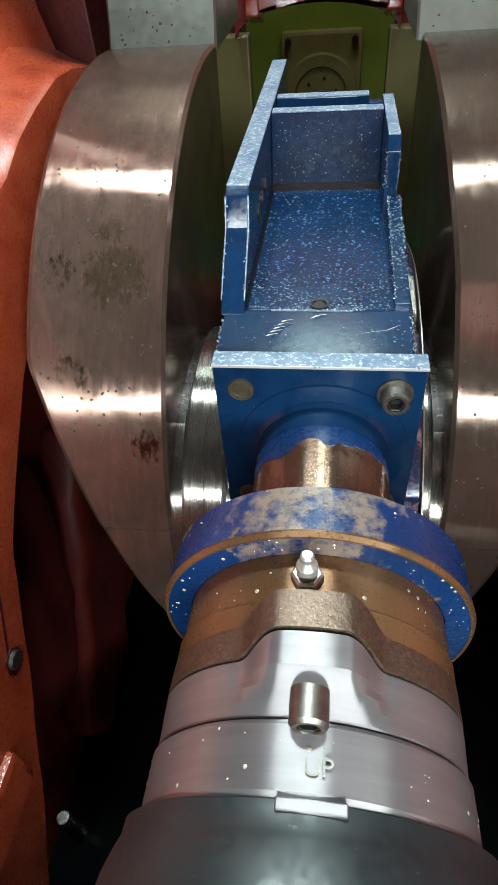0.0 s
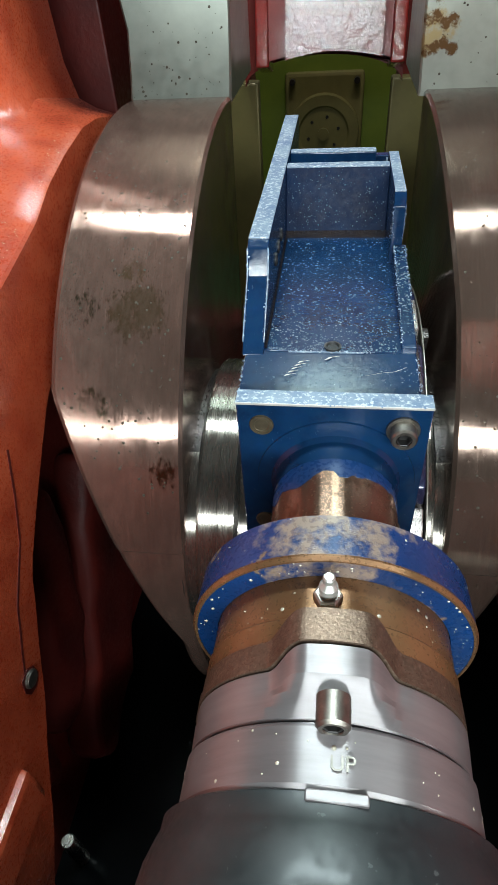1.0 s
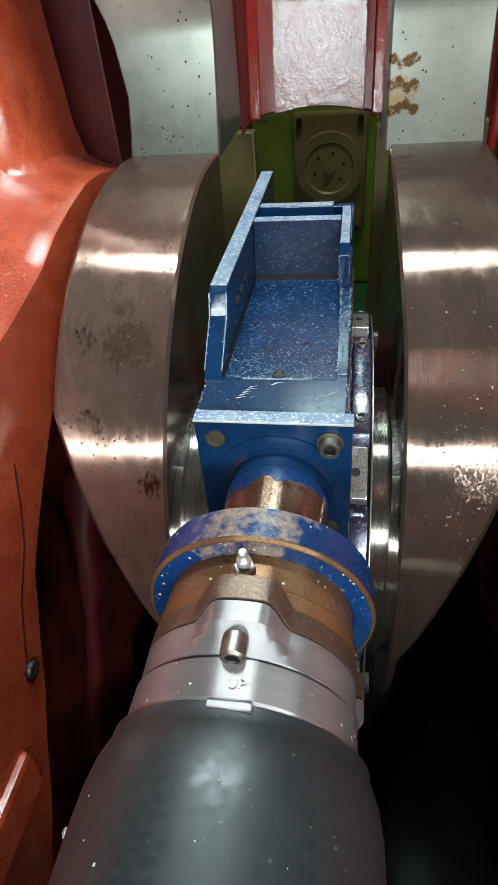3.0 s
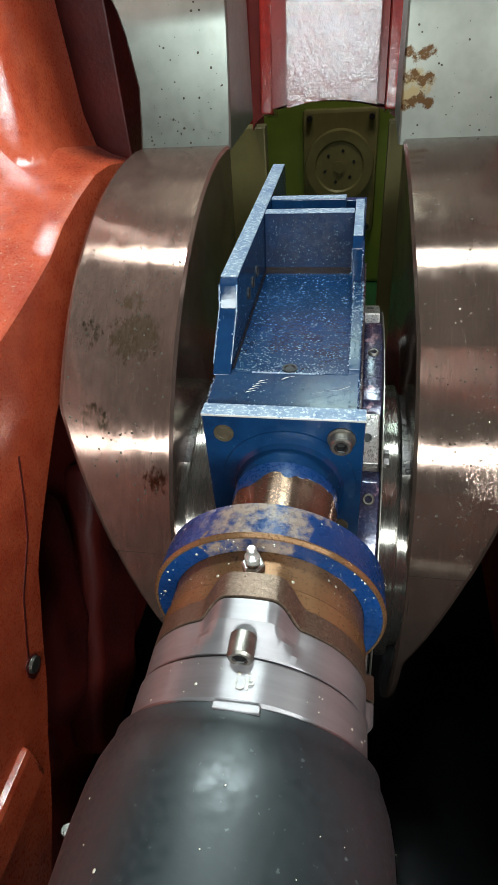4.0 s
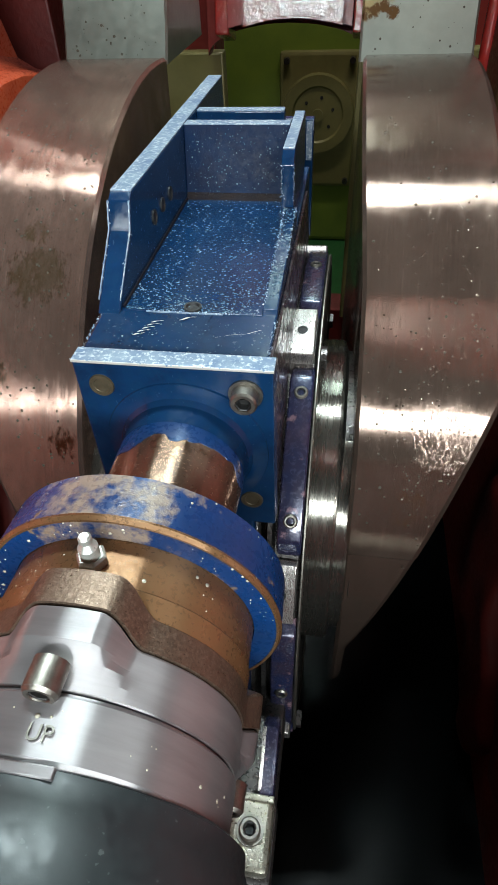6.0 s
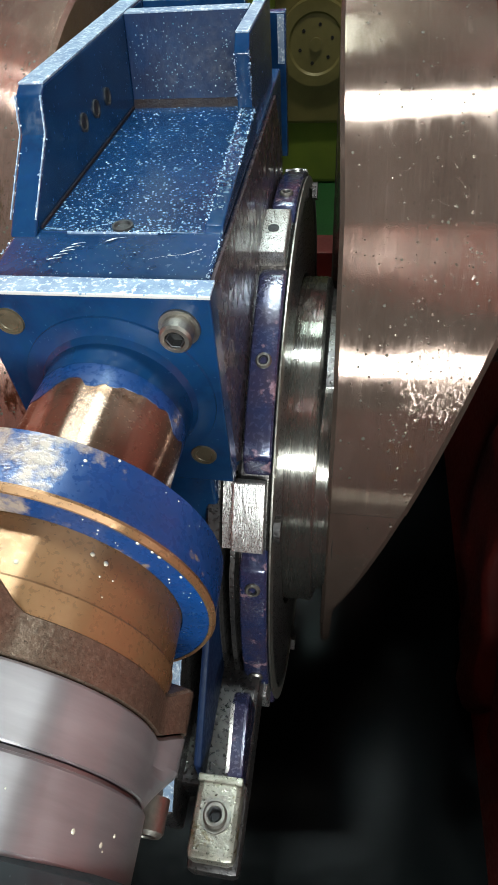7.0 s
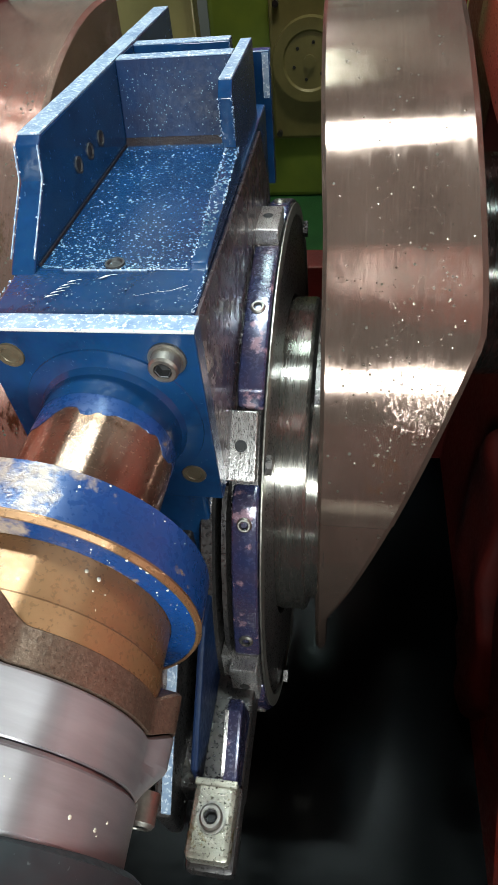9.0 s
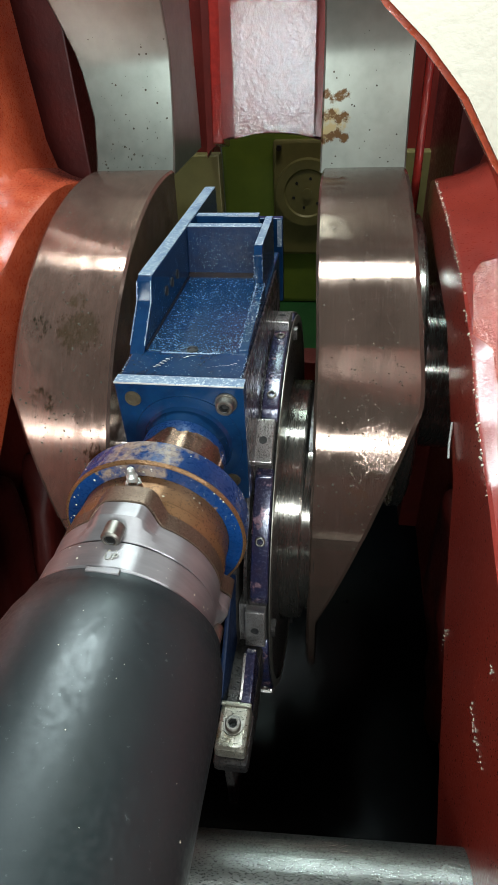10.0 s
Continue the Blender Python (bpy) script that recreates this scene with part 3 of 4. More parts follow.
def milling_head():
    h = thing("milling_head", "blue painted portable crankpin milling head with a drive motor", "machine tool", (0, 0, 0))
    p = part("mount_plate", box(-0.065, 0.066, 0.285, 0.300, 1.122, 1.268, 0.0012), M_BLUE, h, "square blue mounting plate")
    part("plate_edge", box(-0.0653, 0.0663, 0.2853, 0.2997, 1.2676, 1.2692, 0.0004), M_CHALK, p, "scuffed bare top edge")
    for x, z in ((-0.048, 1.250), (0.0485, 1.149), (-0.048, 1.150)):
        part("bolt_hole", lathe([(0.0072, 0.0006), (0.0072, 0.001), (0.0055, 0.001), (0.005, 0.0004), (0, 0.0003)], along_y(x, 0.285, z), 24), M_PLUG, p)
        part("hole_rim", lathe([(0.0070, 0.0), (0.0070, 0.0013), (0.0082, 0.0013), (0.0086, 0.0)], along_y(x, 0.285, z), 24), M_PLUG, p)
    cap_screw(p, along_y(0.048, 0.285, 1.250), 0.0088, 0.012)
    b = part("box_body", prism([(0.30, 1.122), (0.30, 1.262), (0.345, 1.266), (0.585, 1.266), (0.66, 1.266), (0.66, 1.05), (0.36, 1.05)], -0.0665, 0.0605, 0.0015), M_BLUE, h)
    part("box_floor", box(-0.051, 0.050, 0.352, 0.575, 1.2640, 1.2668, 0.0006), M_BLUE, b, "wet blue floor of the open box")
    part("dirty_joint", prism([(0.5580, 1.2662), (0.5650, 1.2725), (0.5680, 1.2662)], -0.0520, 0.0470), M_JOINT, b, "dirty dark joint at the cross wall")
    part("dirty_joint", box(-0.0526, -0.0508, 0.356, 0.562, 1.2660, 1.2684, 0.0006), M_JOINT, b, "dirty dark joint at the cheek")
    part("floor_hole", lathe([(0.0065, 0.0), (0.0065, 0.0018), (0.005, 0.0018), (0.004, 0.0004), (0, 0.0004)], Matrix.Translation((-0.001, 0.358, 1.2666)), 20), M_HOLE, b)
    part("left_cheek", prism([(0.346, 1.2655), (0.354, 1.272), (0.397, 1.305), (0.405, 1.324), (0.412, 1.328), (0.775, 1.328), (0.775, 1.10), (0.662, 1.10), (0.662, 1.2655)], -0.069, -0.0525, 0.0012), M_BLUE, h, "tall blue cheek plate")
    part("cheek_edge", box(-0.0688, -0.0528, 0.4125, 0.7745, 1.3276, 1.3292, 0.0005), M_CHALK, h, "scuffed pale top edge")
    for x in (-0.0692, -0.0531):
        part("cheek_edge", prism([(0.354, 1.2728), (0.397, 1.3058), (0.4048, 1.3242), (0.4038, 1.3246), (0.3962, 1.3064), (0.3534, 1.2735)], x, x + 0.0008), M_CHALK, h, "bare worn edge")
    part("plate_line", box(-0.0653, 0.0663, 0.2846, 0.2856, 1.2672, 1.2690, 0.0002), M_CHALKWHITE, h, "bare worn edge")
    for k in range(3):
        part("cheek_hole", lathe([(0.006, 0), (0.006, 0.0012), (0.0048, 0.0014), (0.004, 0.0004), (0, 0.0003)], along_x(-0.0525, 0.455 + 0.026 * k, 1.292), 20), M_HOLE, h)
    part("cross_wall", prism([(0.562, 1.262), (0.578, 1.328), (0.592, 1.328), (0.592, 1.262)], -0.0525, 0.047, 0.001), M_DARKBLUE, h, "dark matt blue cross wall")
    part("wall_edge", box(-0.052, 0.0465, 0.5785, 0.5915, 1.3276, 1.3290, 0.0004), M_CHALK, h, "scuffed pale top edge")
    part("right_cheek", prism([(0.502, 1.264), (0.502, 1.318), (0.510, 1.328), (0.622, 1.328), (0.622, 1.10), (0.502, 1.10)], 0.0470, 0.0575, 0.001), M_BLUE, h, "short blue cheek plate")
    part("cheek_edge", box(0.0475, 0.0570, 0.5105, 0.6215, 1.3276, 1.3292, 0.0005), M_CHALK, h)
    part("right_lip", prism([(0.352, 1.262), (0.356, 1.2695), (0.42, 1.2765), (0.501, 1.285), (0.501, 1.262)], 0.0495, 0.0605, 0.001), M_BLUE, h, "low wet lip")
    part("back_plate", box(-0.0525, 0.036, 0.632, 0.645, 1.10, 1.326, 0.001), M_BLUE, h)
    part("end_plate", prism([(0.715, 1.165), (0.715, 1.298), (0.727, 1.298), (0.727, 1.165)], -0.0525, 0.0600, 0.001), M_BLUE, h, "blue end plate with a bare corner")
    part("bare_corner", prism([(0.7142, 1.255), (0.7142, 1.296), (0.7148, 1.296), (0.7148, 1.255)], 0.0520, 0.0585), M_CHALK, h, "bare worn corner")
    part("back_edge", box(-0.052, 0.0357, 0.6325, 0.6445, 1.3256, 1.327, 0.0004), M_CHALK, h)
    part("side_plate", prism([(0.302, 1.122), (0.302, 1.262), (0.36, 1.262), (0.60, 1.262), (0.64, 1.20), (0.60, 0.95), (0.40, 1.02)], 0.0605, 0.0630, 0.0006), M_OILYSIDE, h, "dark bare side plate")
    part("lower_body", prism([(0.303, 1.121), (0.306, 1.00), (0.34, 0.96), (0.40, 0.93), (0.52, 0.95), (0.52, 1.121)], -0.050, 0.046, 0.003), M_BLUE, h, "wet blue lower body")
    m = along_y(AX, 0.285, AZ)
    part("spindle_boss", lathe([(0.0575, 0.0), (0.0570, 0.0012), (0.0520, 0.0016), (0.0470, 0.0032), (0.0446, 0.0070), (0.0438, 0.0130), (0.0436, 0.022)], m, 72), M_BLUE, h, "blue painted spindle boss")
    part("spindle", lathe([(0.0432, 0.020), (0.0428, 0.105)], m, 72), M_BROWN, h, "bare brown steel spindle with blue paint left on it")
    rim = []
    for k in range(145):
        u = 2 * math.pi * k / 144
        c, sn = math.cos(u), math.sin(u)
        edge = 0.036 + 0.012 * noise.noise((2.1 * c, 2.1 * sn, 1.7)) + 0.004 * noise.noise((4.5 * c, 4.5 * sn, 4.0)) + 0.0012 * noise.noise((13 * c, 13 * sn, 9.0))
        rim.append([m @ Vector((r * c, r * sn, hh)) for r, hh in ((0.0434, 0.020), (0.0435, 0.5 * (0.020 + edge)), (0.0434, edge), (0.0430, edge + 0.0003))])
    part("spindle_paint", skin(rim), M_BLUECOLLAR, h, "flaking blue paint on the spindle")
    part("collar", lathe([(0.0425, 0.100), (0.074, 0.100), (0.0795, 0.103), (0.0806, 0.1285), (0.0790, 0.1315), (0.066, 0.1315)], m, 96), M_BLUECOLLAR, h, "thick worn blue collar")
    part("collar_rim", lathe([(0.0803, 0.1275), (0.0809, 0.1300), (0.0796, 0.1321), (0.0781, 0.1318)], m, 96), M_BRONZE, h)
    part("sleeve", lathe([(0.0655, 0.129), (0.0660, 0.150), (0.0665, 0.155), (0.0672, 0.156), (0.0672, 0.170)], m, 96), M_BRONZE, h, "oiled bronze sleeve")

    def flange(levels, lobes, material, name, label):
        """Levels of (height, radius, lobe height, lobe width) round the axis."""
        n = 240
        own = bmesh.new()
        vs = []
        for yy, rr, lh, lw, back in levels:
            row = []
            for k in range(n):
                t = 2 * math.pi * k / n
                swell = 0.0
                for lb in lobes:
                    d = abs(math.atan2(math.sin(t - lb), math.cos(t - lb))) / lw
                    swell = max(swell, 1.0 if d < 0.35 else (0.5 + 0.5 * math.cos(math.pi * (d - 0.35) / 0.65) if d < 1 else 0.0))
                r = rr + lh * swell
                row.append(own.verts.new(m @ Vector((r * math.cos(t), r * math.sin(t), yy - back * swell))))
            vs.append(row)
        for a, b_ in zip(vs, vs[1:]):
            for k in range(n):
                j = (k + 1) % n
                own.faces.new((a[k], a[j], b_[j], b_[k]))
        return part(name, own, material, h, label)

    top, lobes = math.pi / 2, [math.pi / 2 + k * math.pi * 2 / 3 for k in range(3)]
    flange([(0.165, 0.060, 0.004, 0.5, 0.010), (0.166, 0.0665, 0.0095, 0.5, 0.010), (0.167, 0.0675, 0.0105, 0.5, 0.010), (0.1805, 0.0680, 0.0105, 0.48, 0.007), (0.1812, 0.066, 0.010, 0.48, 0.007)], lobes, M_CAST, "cast_flange", "rough brown cast flange")
    al = flange([(0.1812, 0.060, 0.008, 0.46, 0.007), (0.1815, 0.0670, 0.0098, 0.46, 0.007), (0.1825, 0.0678, 0.0106, 0.46, 0.007), (0.1895, 0.0678, 0.0106, 0.44, 0.001), (0.1908, 0.0677, 0.0098, 0.43, 0.0005), (0.1940, 0.0676, 0.0066, 0.50, 0), (0.1985, 0.0675, 0.0030, 0.60, 0), (0.2030, 0.0674, 0.0003, 0.62, 0), (0.2036, 0.0668, 0.0, 0.6, 0), (0.2038, 0.055, 0.0, 0.6, 0)], lobes, M_ALU, "clamp_flange", "bright turned aluminium clamp flange")
    part("clamp_ring", lathe([(0.060, 0.2030), (0.0662, 0.2040), (0.0664, 0.2052), (0.0682, 0.2056), (0.0688, 0.2064), (0.0692, 0.228), (0.067, 0.232), (0.06, 0.232)], m, 96), M_ALU, h, "turned aluminium ring")
    for lb in lobes:
        q = m @ Matrix.Translation((0.0732 * math.cos(lb), 0.0732 * math.sin(lb), 0.1960))
        cap_screw(al, q, 0.0072, 0.0135, "cap_screw", False)
    part("motor", lathe([(0.055, 0.226), (0.0725, 0.228), (0.0765, 0.2305), (0.0768, 0.236), (0.0785, 0.240), (0.0815, 0.249), (0.0835, 0.262), (0.0845, 0.283), (0.085, 0.62), (0.08, 0.63), (0, 0.63)], along_y(AX, 0.285, AZ - 0.008), 96), M_MOTOR, h, "dark grey painted motor barrel")
    part("key", box(AX - 0.010, AX + 0.014, 0.0510, 0.0552, 1.250, 1.2676, 0.0006), M_ALU, h, "bright milled key at the motor flange")
    nip = Matrix.Translation((0.001, 0.140, AZ + 0.0655))
    g = part("grease_nipple", lathe([(0, 0.0195), (0.0022, 0.0195), (0.0030, 0.0185), (0.0031, 0.016), (0.0024, 0.0148), (0.0046, 0.012), (0.0046, 0.006), (0.0040, 0.006)], nip, 24), M_ZINC, h, "zinc plated grease nipple")
    part("nipple_hex", lathe([(0, 0), (0.0072, 0), (0.0072, 0.005), (0.006, 0.006), (0, 0.006)], nip, 6), M_ZINC, g, smooth=0)
    return h


head = milling_head()


# ---- the turning tool ring ----
RING_Y, RING_Z = 0.540, 0.893
OMEGA = math.degrees(0.897)


def ring_point(a, r, x):
    return Vector((x, -r * math.cos(a), r * math.sin(a)))


def ring_block(a0, a1, r0, r1, x0, x1, chamfer=0.0, n=8, r=0.0012):
    own = bmesh.new()
    rows = []
    for i in range(n + 1):
        a = a0 + (a1 - a0) * i / n
        ro = r1 - (chamfer if i in (0, n) else 0)
        rows.append([ring_point(a, r0, x0), ring_point(a, ro, x0), ring_point(a, ro, x1), ring_point(a, r0, x1)])
    bm = skin(rows, close=True)
    bmesh.ops.recalc_face_normals(bm, faces=bm.faces)
    return bm


def tool_ring():
    r = thing("tool_ring", "turning tool ring with bright pads and violet-blue segments", "machine tool", (0, RING_Y, RING_Z))
    m = along_x(0.060, 0, 0)
    part("ring_body", lathe([(0.20, 0), (0.291, 0), (0.294, 0.003), (0.294, 0.024), (0.291, 0.027), (0.20, 0.027)], m, 160, closed=True), M_DARKSTEEL, r, "dark oily ring body")
    part("ring_rim", lathe([(0.288, 0.0), (0.2985, 0.0), (0.2995, 0.0008), (0.2995, 0.0020), (0.288, 0.0028)], along_x(0.0868, 0, 0), 160, closed=True), M_BOLT, r, "thin bright rim")
    step = math.pi / 4

    def outward(a, rad, x):
        return Matrix.Translation(ring_point(a, rad, x)) @ ring_point(a, 1, 0).to_track_quat("Z", "Y").to_matrix().to_4x4()

    for k in range(8):
        a = 0.735 + k * step
        bm = ring_block(a - 0.090, a + 0.090, 0.27, 0.309, 0.0590, 0.0835)
        bevel(bm, 0.0012, 2, 40)
        pad = part("pad", bm, M_PAD, r, "bright worn steel pad")
        part("pad_shoulder", ring_block(a - 0.100, a + 0.100, 0.26, 0.2975, 0.0500, 0.0595), M_PAD, pad)
        if k != 1:
            q = outward(a, 0.309, 0.0715)
            part("pad_hole", lathe([(0.0048, 0.0002), (0.0048, 0.0006), (0.0035, 0.0006), (0.003, 0.0003), (0, 0.0003)], q, 16), M_HOLE, pad)
        bm = ring_block(a + 0.100, a + step - 0.100, 0.27, 0.304, 0.0645, 0.0862, 0.010, 12)
        bevel(bm, 0.0030, 3, 25)
        seg = part("segment", bm, M_SEGMENT, r, "violet-blue painted segment with worn patches")
        part("segment_lip", ring_block(a + 0.11, a + step - 0.11, 0.28, 0.3000, 0.0560, 0.0600, 0.006), M_DARKSTEEL, seg)
        if k % 2:
            part("lug", ring_block(a - 0.075, a - 0.020, 0.280, 0.2970, 0.0895, 0.0950, 0.002, 3), M_DARKSTEEL, r, "small dark lug on the rim")
        for d in ((0.21, 0.58) if k % 2 == 0 else (0.39,)):
            cap_screw(r, outward(a + d, 0.3035, 0.0755), 0.0062, 0.003, "segment_bolt", False)
    return r


ring = tool_ring()
guide = thing("guide_ring", "dark oily fixed guide ring beside the tool ring", "machine tool", (0, PIN_Y, PIN_Z))
part("guide_body", lathe([(0.21, 0), (0.281, 0), (0.284, 0.002), (0.284, 0.011), (0.281, 0.013), (0.21, 0.013)], along_x(0.036, 0, 0), 160, closed=True), M_DARKSTEEL, guide)


def bracket():
    b = thing("support_bracket", "oily blue and bare steel support bracket with a clamp bolt", "bracket", (0, 0, 0))
    part("fin", prism([(0.145, 0.905), (0.148, 0.937), (0.192, 0.964), (0.204, 0.958), (0.210, 0.905)], 0.066, 0.079, 0.0025), M_SEGMENT, b, "violet-blue fin with a bright edge")
    part("fin_edge", prism([(0.150, 0.9375), (0.152, 0.9395), (0.192, 0.9655), (0.192, 0.9635)], 0.0655, 0.0685, 0.0004), M_PAD, b)
    part("fin", prism([(0.150, 0.905), (0.152, 0.937), (0.24, 1.01), (0.30, 1.01), (0.30, 0.905)], 0.040, 0.046, 0.002), M_DARKBLUE, b)
    part("fin", prism([(0.12, 0.86), (0.12, 0.92), (0.26, 1.05), (0.33, 1.05), (0.33, 0.86)], 0.014, 0.028, 0.003), M_DARKSTEEL, b, "dark oily fin")
    part("fin_edge", prism([(0.122, 0.9215), (0.122, 0.9245), (0.26, 1.0525), (0.262, 1.0495)], 0.0205, 0.0285, 0.0004), M_CHALK, b, "chipped pale edge")
    part("base", box(0.010, 0.080, 0.145, 0.33, 0.86, 0.906, 0.004), M_DARKSTEEL, b)
    f = part("foot", box(0.0455, 0.0805, 0.094, 0.150, 0.916, 0.934, 0.005), M_FOOT, b, "bare steel clamp foot")
    part("foot_step", box(0.0455, 0.0800, 0.143, 0.1485, 0.934, 0.9365, 0.001), M_FOOT, f)
    part("foot_base", box(0.0440, 0.0830, 0.089, 0.150, 0.895, 0.915, 0.005), M_DARKSTEEL, f, "dark lower foot plate")
    cap_screw(f, Matrix.Translation((0.063, 0.122, 0.934)), 0.0088, 0.007, "clamp_bolt", True)
    part("web_plate", box(0.052, 0.062, 0.10, 0.30, 0.78, 0.893, 0.003), M_DARKSTEEL, b)


bracket()

# ---- loose and fixed steel in the pit ----
bar = thing("round_bar", "scratched bare steel round bar across the opening", "bar")
part("bar_body", lathe([(0, -0.32), (0.038, -0.32), (0.04, -0.318), (0.04, 0.24), (0, 0.24)], along_x(0.25, 0.015, 0.866) @ Matrix.Rotation(radians(-3.8), 4, "X"), 64), M_BAR, bar)
stud = thing("steel_stud", "short bright steel stud end in the pit", "stud", (-0.396, 0.206, 0.30))
part("stud_body", lathe([(0, 0), (0.012, 0), (0.012, 0.10), (0.010, 0.104), (0, 0.104)], Matrix(), 24), M_JOURNAL, stud)



def drops(name, label, places, material):
    """Many small domes: places of (point, normal, radius, height)."""
    verts, faces = [], []
    for p, nrm, r, hgt in places:
        q = nrm.to_track_quat("Z", "Y")
        base = len(verts)
        for rr, hh in ((r, 0.0), (r * 0.72, hgt * 0.7)):
            for k in range(7):
                a = 2 * math.pi * k / 7
                verts.append(p + q @ Vector((rr * math.cos(a), rr * math.sin(a), hh)))
        verts.append(p + q @ Vector((0, 0, hgt)))
        for k in range(7):
            j = (k + 1) % 7
            faces.append((base + k, base + j, base + 7 + j, base + 7 + k))
            faces.append((base + 7 + k, base + 7 + j, base + 14))
    me = bpy.data.meshes.new(name)
    me.from_pydata(verts, [], faces)
    me.materials.append(material)
    me.polygons.foreach_set("use_smooth", [True] * len(me.polygons))
    return tagged(new(name, me), label, name.split("_")[-1], kind="stuff")


def wet_box():
    rnd = random.Random(7)
    up, out = Vector((0, 0, 1)), Vector((0, -1, 0.2)).normalized()
    places = []
    for _ in range(5200):
        y = 0.354 + 0.205 * rnd.random() ** 2.0
        r = 0.00016 + 0.0009 * rnd.random() ** 5
        places.append((Vector((rnd.uniform(-0.050, 0.047), y, 1.2667)), up, r, r * 0.55))
    for _ in range(380):
        r = 0.0002 + 0.0006 * rnd.random() ** 3
        v = rnd.random()
        places.append((Vector((rnd.uniform(-0.051, 0.046), 0.5625 + 0.0155 * v, 1.267 + 0.06 * v)), out, r, r * 0.6))
    for _ in range(220):
        r = 0.0004 + 0.0008 * rnd.random() ** 3
        v = rnd.random()
        places.append((Vector((rnd.uniform(0.050, 0.060), 0.362 + 0.136 * v, 1.2762 + 0.0088 * v)), up, r, r * 0.6))
    for _ in range(130):
        r = 0.0003 + 0.0006 * rnd.random() ** 3
        places.append((Vector((rnd.uniform(-0.058, 0.060), rnd.uniform(0.303, 0.343), 1.2655)), up, r, r * 0.5))
    drops("fluid_droplets", "small droplets of cutting fluid on blue paint, coloured pale for their glints", places, M_WATER)
    chips = []
    for _ in range(120):
        a = rnd.uniform(0.15, math.pi - 0.15)
        n = Vector((math.cos(a), 0, math.sin(a)))
        y, rad, cz = rnd.choice(((rnd.uniform(-0.30, 0.02), 0.0848, AZ - 0.008), (rnd.uniform(0.13, 0.153), 0.0661, AZ), (rnd.uniform(0.16, 0.182), 0.0799, AZ), (rnd.uniform(0.059, 0.078), 0.0690, AZ), (rnd.uniform(-0.30, 0.02), 0.0848, AZ - 0.008)))
        chips.append((Vector((AX, y, cz)) + n * rad, n, 0.0003 + 0.0008 * rnd.random() ** 3, 0.0003))
    for _ in range(40):
        a, rr = rnd.uniform(0, math.pi), rnd.uniform(0.069, 0.078)
        chips.append((Vector((AX + rr * math.cos(a), 0.1535, AZ + rr * math.sin(a))), Vector((0, -1, 0)), 0.0003 + 0.0008 * rnd.random() ** 3, 0.0004))
    drops("metal_chips", "tiny pale metal chips stuck to the milling head", chips, M_CHIP)
    film = []
    for _ in range(1100):
        a = rnd.gauss(radians(32), radians(13))
        x = 0.208 + rnd.gauss(0, 0.032)
        if not 0.135 < x < 0.262 - max(0, 1.132 - (WZ + WR * math.sin(a))) * 0.4 or not radians(5) < a < radians(90):
            continue
        n = Vector((0, -math.cos(a), math.sin(a)))
        r = 0.0003 + 0.0012 * rnd.random() ** 4
        film.append((Vector((x, WY, WZ)) + n * (WR - 0.0001), n, r, r * 0.35))
    for _ in range(600):
        a = rnd.uniform(radians(12), radians(85))
        x = rnd.choice((rnd.uniform(-0.30, -0.165), rnd.uniform(0.13, 0.25)))
        if abs(x) > 0.24 - max(0, 1.132 - (WZ + WR * math.sin(a))) * 0.4:
            continue
        n = Vector((0, -math.cos(a), math.sin(a)))
        r = 0.0003 + 0.0007 * rnd.random() ** 3
        film.append((Vector((x, WY, WZ)) + n * (WR - 0.0001), n, r, r * 0.5))
    drops("oil_droplets", "fine oil droplets on the ground crank webs", film, M_OILDROP)


wet_box()


def scratches():
    def streak(pts, width, parent):
        bm = bmesh.new()
        prev = None
        for (x, y, z), w in pts:
            a, b_ = bm.verts.new((x - w * width, y, z)), bm.verts.new((x + w * width, y + w * width * 0.6, z))
            if prev:
                bm.faces.new((prev[0], prev[1], b_, a))
            prev = (a, b_)
        part("paint_scratch", bm, M_CHALKWHITE, parent, "pale bare scratch in the paint", 0)

    for k in range(5):
        x, y = -0.031 + 0.0022 * k, 0.320 + 0.0042 * k
        streak([((x - 0.003, y, 1.2667), 0.4), ((x, y + 0.002, 1.2667), 1), ((x + 0.004, y + 0.003, 1.2667), 0.3)], 0.0026, head)
    streak([((-0.006, 0.341, 1.2668), 0.5), ((-0.001, 0.345, 1.2668), 1), ((0.004, 0.346, 1.2668), 0.4)], 0.0024, head)
    streak([((0.022, 0.322, 1.2667), 0.3), ((0.033, 0.326, 1.2667), 1), ((0.043, 0.328, 1.2667), 0.7), ((0.052, 0.334, 1.2667), 0.4)], 0.0013, head)
    part("bare_line", box(-0.034, 0.022, 0.3512, 0.3519, 1.2655, 1.2671, 0.0002), M_CHALK, head)


scratches()


def letters():
    data = bpy.data.curves.new("letters", "FONT")
    data.body, data.size, data.extrude, data.align_x = "UP", 0.0085, 0.0002, "CENTER"
    data.materials.append(M_BOLT)
    ob = new("engraved_letters", data)
    ob.matrix_world = Matrix.Translation((AX + 0.004, 0.0620, AZ + 0.0697))
    ob.parent = head
    ob["label"] = "pale engraved letters"


letters()


